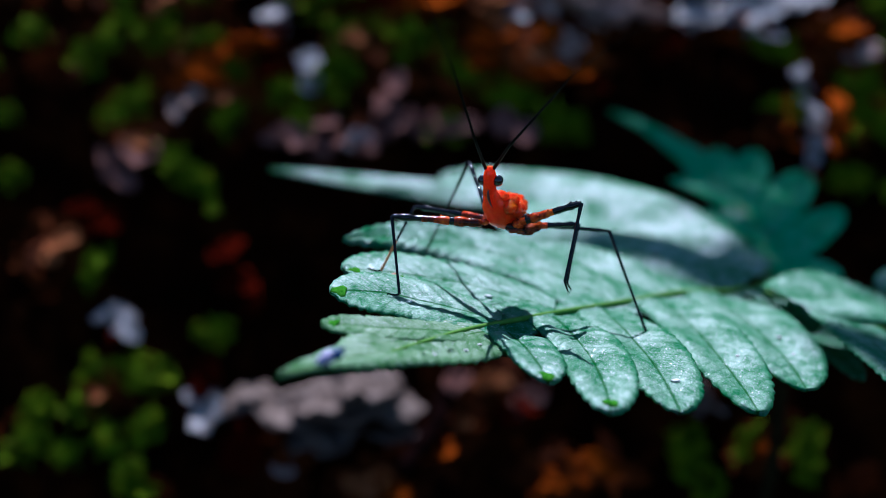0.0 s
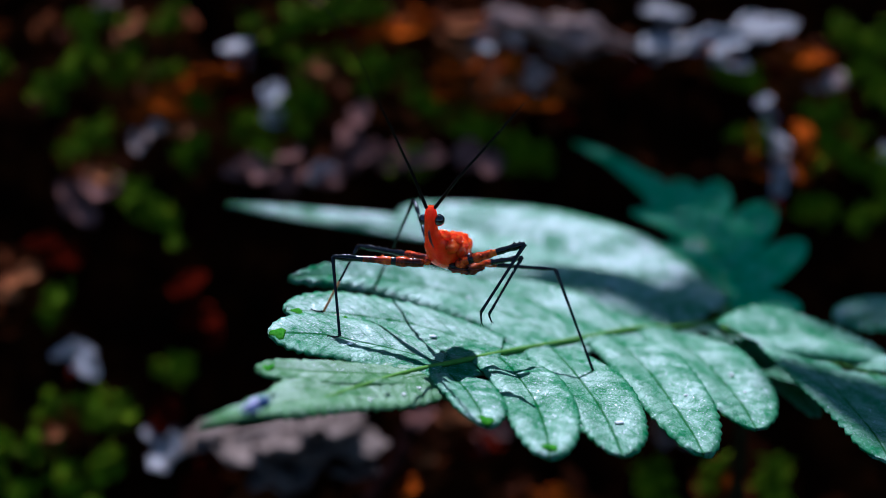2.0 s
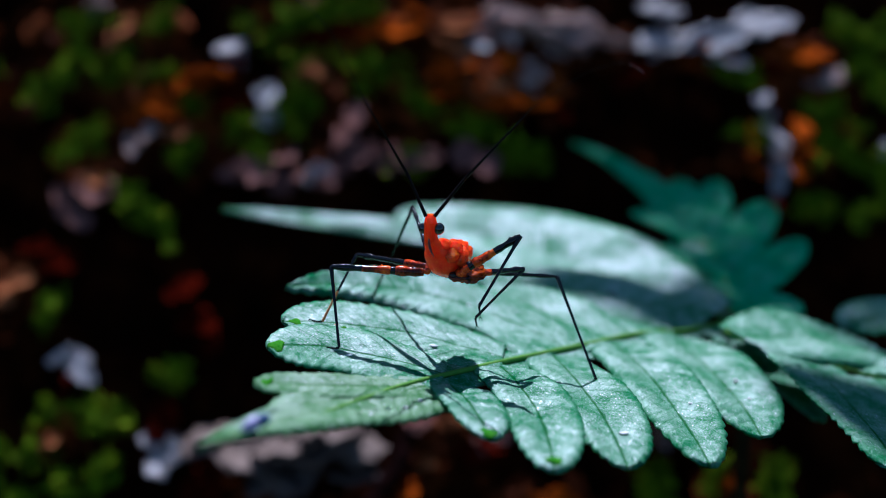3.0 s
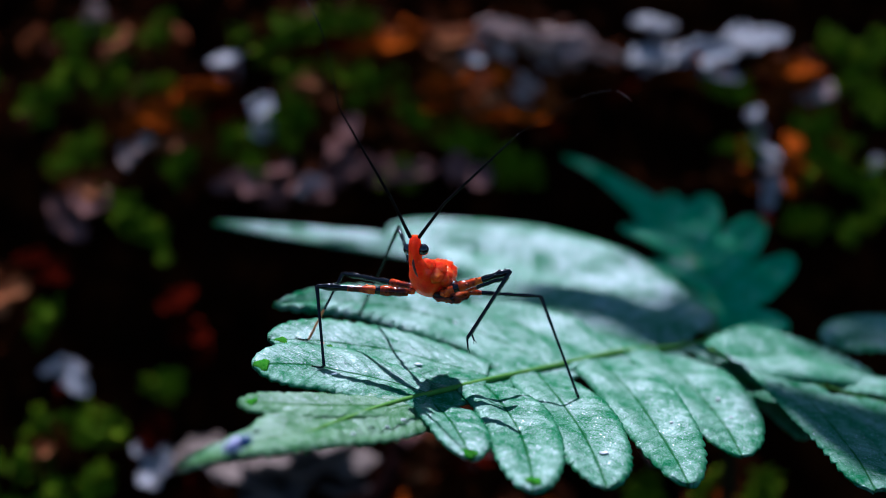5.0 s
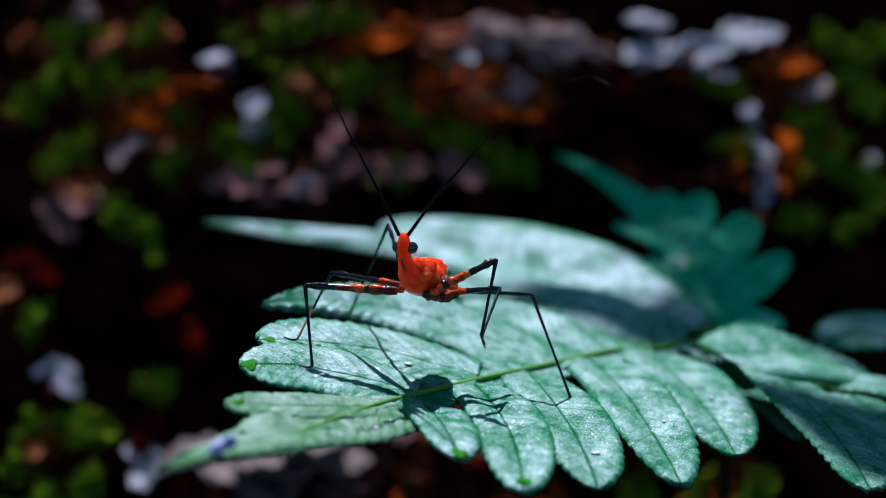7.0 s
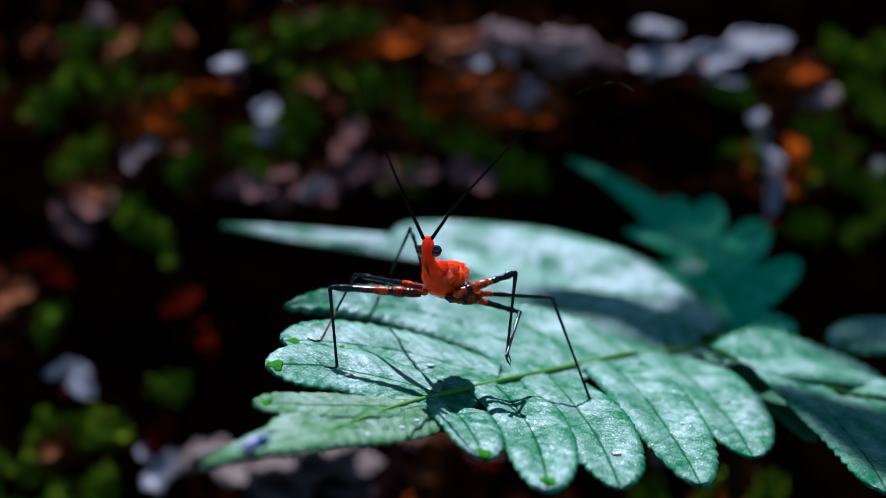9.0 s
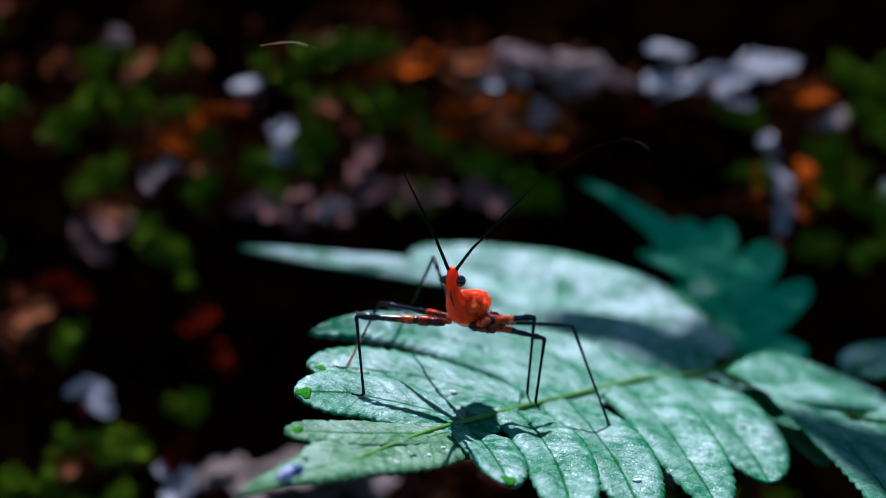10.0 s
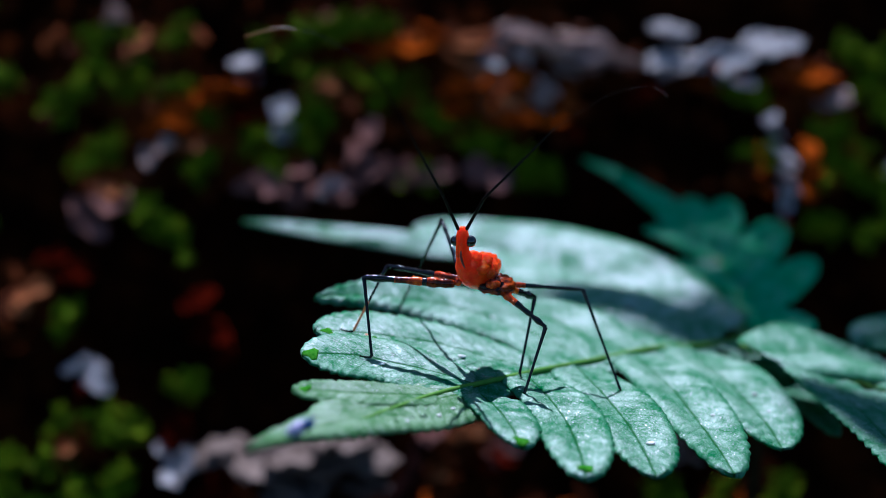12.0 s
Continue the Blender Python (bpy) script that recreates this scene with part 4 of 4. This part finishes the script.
def limb(name, parent, a, b, radii, mats, label="", nodes=0.0, bands=(), sides=10, spines=0):
    """A leg segment from a to b in millimetres, along its own x; bands: places 0 to 1 at which the material changes."""
    thick_seed = a[0] * 3.7
    a, b = Vector(a) * MM, Vector(b) * MM
    n = 36
    length = (b - a).length
    pts = [Vector((length * i / n, 0, 0)) for i in range(n + 1)]
    rr = []
    for i in range(n + 1):
        s = i / n * (len(radii) - 1)
        k = min(int(s), len(radii) - 2)
        rr.append((radii[k] + (radii[k + 1] - radii[k]) * (s - k)) * MM * (1 + nodes * (math.sin(i * 0.9) + 1.6 * noise.noise(Vector((i * 0.55, thick_seed, 0))))))
    verts, faces = tube(pts, rr, sides)
    for k in range(spines):
        i = round(n * (0.12 + 0.8 * k / max(1, spines - 1)))
        turn = 1.2 * math.sin(k * 2.4)
        out = Vector((0.25, math.sin(turn), math.cos(turn)))
        w, g = tube([pts[i] + out * rr[i] * 0.6, pts[i] + out * rr[i] * 1.05, pts[i] + out * rr[i] * 1.3], [rr[i] * 0.55, rr[i] * 0.34, rr[i] * 0.08], 7)
        faces += [tuple(j + len(verts) for j in face) for face in g]
        verts += w
    me = mesh_of(name, verts, faces, mats)
    for f in me.polygons:
        f.material_index = sum(1 for s in bands if f.center.x > s * length) % len(mats)
    return part(name, me, parent, along(a, b), label)


def tarsus(tibia, foot, reach):
    """The foot of a leg: two short joints and a pair of claws."""
    foot, reach = Vector(foot), Vector(reach)
    mid, end = foot + reach * 0.45 + Vector((0, 0, -0.1)), foot + reach
    pts = curve_points([p * MM for p in (foot, mid, end)], 10)
    v, f = tube([p - foot * MM for p in pts], [0.00011, 0.00012, 0.00012, 0.0001, 0.00009, 0.0001, 0.0001, 0.00009, 0.00008, 0.00007, 0.00005], 8)
    side = reach.cross(Vector((0, 0, 1))).normalized()
    for k in (-1, 1):
        w, g = tube([p * MM for p in (reach, reach * 1.12 + side * 0.12 * k + Vector((0, 0, 0.03)), reach * 1.28 + side * 0.16 * k - Vector((0, 0, 0.1)))], [0.00005, 0.00004, 0.00001], 6)
        f += [tuple(i + len(v) for i in face) for face in g]
        v += w
    part("tarsus", mesh_of("tarsus", v, f, BLACK), tibia, Matrix.Translation(foot * MM))


LEG_PARTS = []


def leg(hip, knee, foot, thick, thin, mats, bands, tibia_mats, tibia_bands, reach, label):
    femur = limb("femur", bug, hip, knee, [thick * k for k in (0.75, 1.0, 1.05, 0.95, 0.8, 0.7, 0.72, 0.85, 0.5)], mats, label, 0.10, bands, spines=round(thick * 22))
    tibia = limb("tibia", bug, knee, foot, [thin * k for k in (1.5, 1.15, 1.0, 0.95, 0.95, 1.1)], tibia_mats, "thin dark lower leg", 0.03, tibia_bands)
    tarsus(tibia, foot, reach)
    LEG_PARTS.append((femur, tibia, Vector(hip)))


leg((-3.6, -0.2, 197.3), (-12.8, 0.2, 197.8), (-11.8, -4.9, 191.25), 0.48, 0.15, (MOTTLED, BLACK), (0.30, 0.35, 0.66), (BLACK,), (), (-1.0, -0.1, 0.05), "orange upper leg with dark bands")
leg((-3.2, 1.5, 197.3), (-10.7, 6.5, 197.0), (-14.1, 2.4, 191.1), 0.38, 0.13, (MOTTLED, BLACK), (0.3,), (BLACK, PALE_TIP), (0.55,), (-1.2, 0.2, 0.1), "dark brown upper leg")
leg((-2.8, 3.0, 197.2), (-4.9, 10.3, 201.0), (-9.7, 15.2, 188.9), 0.3, 0.14, (BLACK,), (), (BLACK,), (), (-0.7, 0.5, 0.0), "black upper leg raised high")
leg((0.22, -0.18, 197.44), (6.4, 0.5, 200.0), (3.8, -4.0, 193.8), 0.46, 0.16, (MOTTLED, BLACK), (0.10, 0.2, 0.55), (BLACK,), (), (0.25, -0.3, -1.0), "dark red and black upper leg")
leg((0.62, 0.83, 196.67), (6.6, 4.0, 196.6), (4.2, -1.7, 193.1), 0.38, 0.15, (MOTTLED, BLACK), (0.42,), (BLACK,), (), (0.3, -0.3, -0.7), "banded orange and black upper leg")
leg((0.9, 2.4, 196.5), (10.2, 5.8, 194.7), (14.1, 1.4, 184.95), 0.27, 0.15, (MOTTLED, BLACK), (0.3,), (BLACK,), (), (1.1, 0.0, -0.12), "long black hind leg with an orange base")

ANTENNAE = []
ANTENNA_BENDS = [[(-7.91, -7.83, 215.25), (-11, -8, 221.5), (-15, -7.5, 224.6), (-17.0, -7.4, 225.4), (-18.8, -7.4, 225.6), (-21.6, -7.4, 225.1)],
                 [(4.99, -6.83, 213.77), (9.5, -8.5, 217.2), (12.3, -9.5, 218.3), (13.4, -9.7, 218.3), (14.2, -9.8, 217.9), (14.8, -9.9, 217.4)]]
for base, mid, tip in (((-3.35, -0.9, 203.3), (-4.57, -3.24, 207.02), (-7.91, -7.83, 215.25)), ((-2.5, -0.9, 203.3), (-1.09, -3.9, 206.39), (4.99, -6.83, 213.77))):
    first = limb("antenna", bug, base, Vector(base) + (Vector(mid) - Vector(base)).normalized() * 4.6, (0.19, 0.17, 0.16, 0.15), (ANTENNA,), "long thin dark antenna")
    second = limb("antenna_tip", bug, mid, Vector(mid) + (Vector(tip) - Vector(mid)).normalized() * 10, (0.15, 0.13, 0.12, 0.10, 0.05), (ANTENNA,), "fine brown antenna end")
    bend = ANTENNA_BENDS[len(ANTENNAE)]
    horn("antenna_end", bend[:-2], (0.03, 0.014, 0.010) if ANTENNAE else (0.05, 0.042, 0.025), ANTENNA, "hair-thin antenna end", second, 8)
    horn("antenna_end", bend[-3:], (0.03, 0.045, 0.06, 0.035), *((GROOVE, "dull red antenna end") if ANTENNAE else (PALE_TIP, "straw-coloured antenna end")), second, 8)
    ANTENNAE.append((first, second, Vector(base)))


# ---- movement ----
# seconds, then the knee and the foot (or the joint and the tip) in millimetres
FORE_LEG = [
    (0.0, 6.31, -1.51, 199.96, 4.68, -4.95, 192.89),
    (0.5, 6.11, -2.02, 199.89, 3.43, -4.93, 192.64),
    (1.0, 6.09, -2.01, 199.96, 2.90, -4.93, 192.49),
    (1.5, 6.21, -1.73, 199.69, 2.76, -4.52, 192.73),
    (2.0, 6.26, -1.36, 199.70, 2.07, -4.33, 193.63),
    (2.5, 6.26, -0.65, 200.62, 1.87, -3.65, 194.34),
    (3.0, 6.13, -0.04, 201.12, 1.85, -3.52, 195.09),
    (5.0, 6.52, -0.15, 199.56, 2.22, -4.01, 193.84),
    (5.5, 6.36, 0.42, 200.05, 3.17, -4.02, 194.16),
    (6.0, 6.24, 0.63, 200.05, 3.54, -3.89, 193.93),
    (6.5, 6.38, 0.54, 200.03, 3.84, -4.02, 193.78),
    (7.0, 6.21, 1.40, 200.04, 4.64, -3.58, 193.98),
    (7.5, 6.21, 1.27, 200.13, 4.76, -2.94, 193.29),
    (9.5, 5.77, 3.12, 197.53, 5.10, -0.36, 189.66),
    (10.0, 5.81, 3.33, 196.58, 5.01, -0.11, 188.73),
    (10.5, 5.65, 3.57, 195.96, 4.64, 1.04, 187.70),
    (11.0, 5.43, 3.56, 195.36, 4.18, 1.04, 187.22),
    (11.5, 5.16, 3.36, 194.94, 3.75, 0.89, 187.09),
    (12.0, 4.80, 3.62, 194.61, 3.20, 0.22, 186.82),
]
MIDDLE_LEG = [
    (0.0, 6.55, 3.77, 196.09, 5.25, -1.32, 191.61),
    (0.5, 6.82, 3.09, 195.49, 3.93, -1.08, 190.53),
    (1.0, 6.50, 3.29, 194.52, 3.79, -1.83, 191.17),
    (1.5, 6.80, 3.65, 196.05, 4.05, -0.46, 191.21),
    (2.0, 6.53, 4.18, 196.54, 3.20, 0.64, 191.82),
    (2.5, 6.52, 3.97, 196.15, 2.38, 1.35, 191.06),
    (3.0, 6.52, 3.92, 196.24, 1.34, 1.85, 191.41),
    (5.0, 6.40, 3.76, 197.60, 2.54, 0.50, 192.19),
    (5.5, 6.48, 3.91, 196.80, 3.46, -1.22, 193.43),
    (6.0, 6.50, 3.95, 196.28, 3.77, -1.60, 193.21),
    (6.5, 6.60, 3.97, 196.61, 4.19, -1.71, 193.11),
    (7.0, 6.76, 3.70, 196.22, 4.85, -2.19, 193.60),
    (7.5, 6.65, 3.82, 195.52, 4.96, -2.41, 193.38),
    (9.5, 6.57, 2.53, 194.08, 5.00, -3.67, 191.93),
    (10.0, 6.80, 2.22, 194.65, 5.78, -2.38, 189.50),
    (10.5, 6.73, 1.61, 194.48, 6.04, -0.89, 187.98),
    (11.0, 6.37, 0.05, 193.78, 5.16, -2.54, 187.02),
    (11.5, 5.56, -2.04, 193.79, 3.54, -3.59, 187.24),
    (12.0, 5.37, -2.67, 193.78, 3.39, -4.72, 187.11),
]
ANTENNA_A = [
    (0.0, -4.31, -4.06, 206.42, -6.76, -8.59, 214.99),
    (0.5, -4.83, -1.74, 207.57, -7.29, -9.38, 213.53),
    (1.0, -5.10, -1.73, 207.47, -8.42, -5.72, 216.02),
    (1.5, -4.97, -2.37, 207.33, -8.38, -6.91, 215.56),
    (2.0, -4.81, -2.28, 207.42, -7.82, -7.06, 215.67),
    (2.5, -5.25, -0.65, 207.51, -9.18, -6.07, 214.94),
    (3.0, -5.20, -0.16, 207.49, -9.03, -4.29, 215.75),
    (5.0, -5.20, -1.38, 207.49, -9.90, -1.97, 216.30),
    (5.5, -4.80, -2.58, 207.30, -8.93, -5.15, 216.04),
    (6.0, -5.28, -1.01, 207.49, -8.49, -4.54, 216.28),
    (6.5, -5.15, -0.36, 207.53, -7.98, -4.39, 216.23),
    (7.0, -5.24, -0.42, 207.50, -9.41, -0.95, 216.57),
    (7.5, -4.85, -2.28, 207.41, -8.40, -5.01, 216.35),
    (9.5, -4.94, -2.41, 207.33, -7.92, -6.00, 216.17),
    (10.0, -4.54, -3.22, 207.04, -8.00, -6.87, 215.69),
    (10.5, -4.57, -3.24, 207.02, -7.91, -7.83, 215.25),
    (11.0, -4.61, -3.61, 206.74, -7.98, -8.67, 214.68),
    (11.5, -4.76, -3.67, 206.62, -8.30, -8.23, 214.79),
    (12.0, -4.86, -2.91, 207.12, -8.03, -8.77, 214.57),
]
ANTENNA_B = [
    (0.0, -1.15, -3.94, 206.38, 4.50, -7.02, 214.03),
    (0.5, -0.27, -1.92, 207.16, 5.66, -4.79, 214.69),
    (1.0, -0.02, -1.83, 207.03, 5.90, -4.27, 214.72),
    (1.5, -0.24, -2.56, 206.90, 5.51, -5.66, 214.47),
    (2.0, -0.36, -2.98, 206.74, 5.70, -5.06, 214.41),
    (2.5, 0.13, -1.13, 207.06, 6.36, -3.49, 214.51),
    (3.0, 0.37, -0.43, 206.87, 6.51, -3.15, 214.29),
    (5.0, -0.03, -1.88, 207.03, 6.86, -3.18, 214.15),
    (5.5, -0.50, -2.33, 207.15, 5.33, -4.84, 214.88),
    (6.0, -0.02, -0.98, 207.17, 6.13, -2.92, 214.81),
    (6.5, -0.38, -0.43, 207.37, 6.27, -2.35, 214.58),
    (7.0, 0.14, -0.62, 207.06, 6.11, -3.13, 214.68),
    (7.5, -0.32, -2.26, 207.08, 6.00, -4.24, 214.57),
    (9.5, -0.48, -2.78, 206.92, 5.85, -4.08, 214.55),
    (10.0, -1.05, -3.89, 206.39, 5.00, -6.70, 213.84),
    (10.5, -1.09, -3.90, 206.39, 4.99, -6.83, 213.77),
    (11.0, -1.20, -3.84, 206.50, 4.05, -7.48, 214.19),
    (11.5, -0.99, -3.82, 206.43, 4.76, -6.72, 214.08),
    (12.0, -0.99, -3.14, 206.96, 5.22, -5.77, 214.34),
]


def jointed(first, second, root, rows):
    """Keys two rods end to end: the first turns about its root, the second starts where the first ends."""
    reach = max(v.co.x for v in first.data.vertices)
    home = PLACES[bug.name].inverted()
    one, two = [], []
    for t, *p in rows:
        a = along(root * MM, Vector(p[:3]) * MM)
        end = a @ Vector((reach, 0, 0))
        one.append((t, home @ a))
        two.append((t, home @ along(end, Vector(p[3:]) * MM)))
    walk(first, one)
    walk(second, two)


def motions():
    jointed(*LEG_PARTS[3], FORE_LEG)
    jointed(*LEG_PARTS[4], MIDDLE_LEG)
    jointed(*ANTENNAE[0], ANTENNA_A)
    jointed(*ANTENNAE[1], ANTENNA_B)


motions()
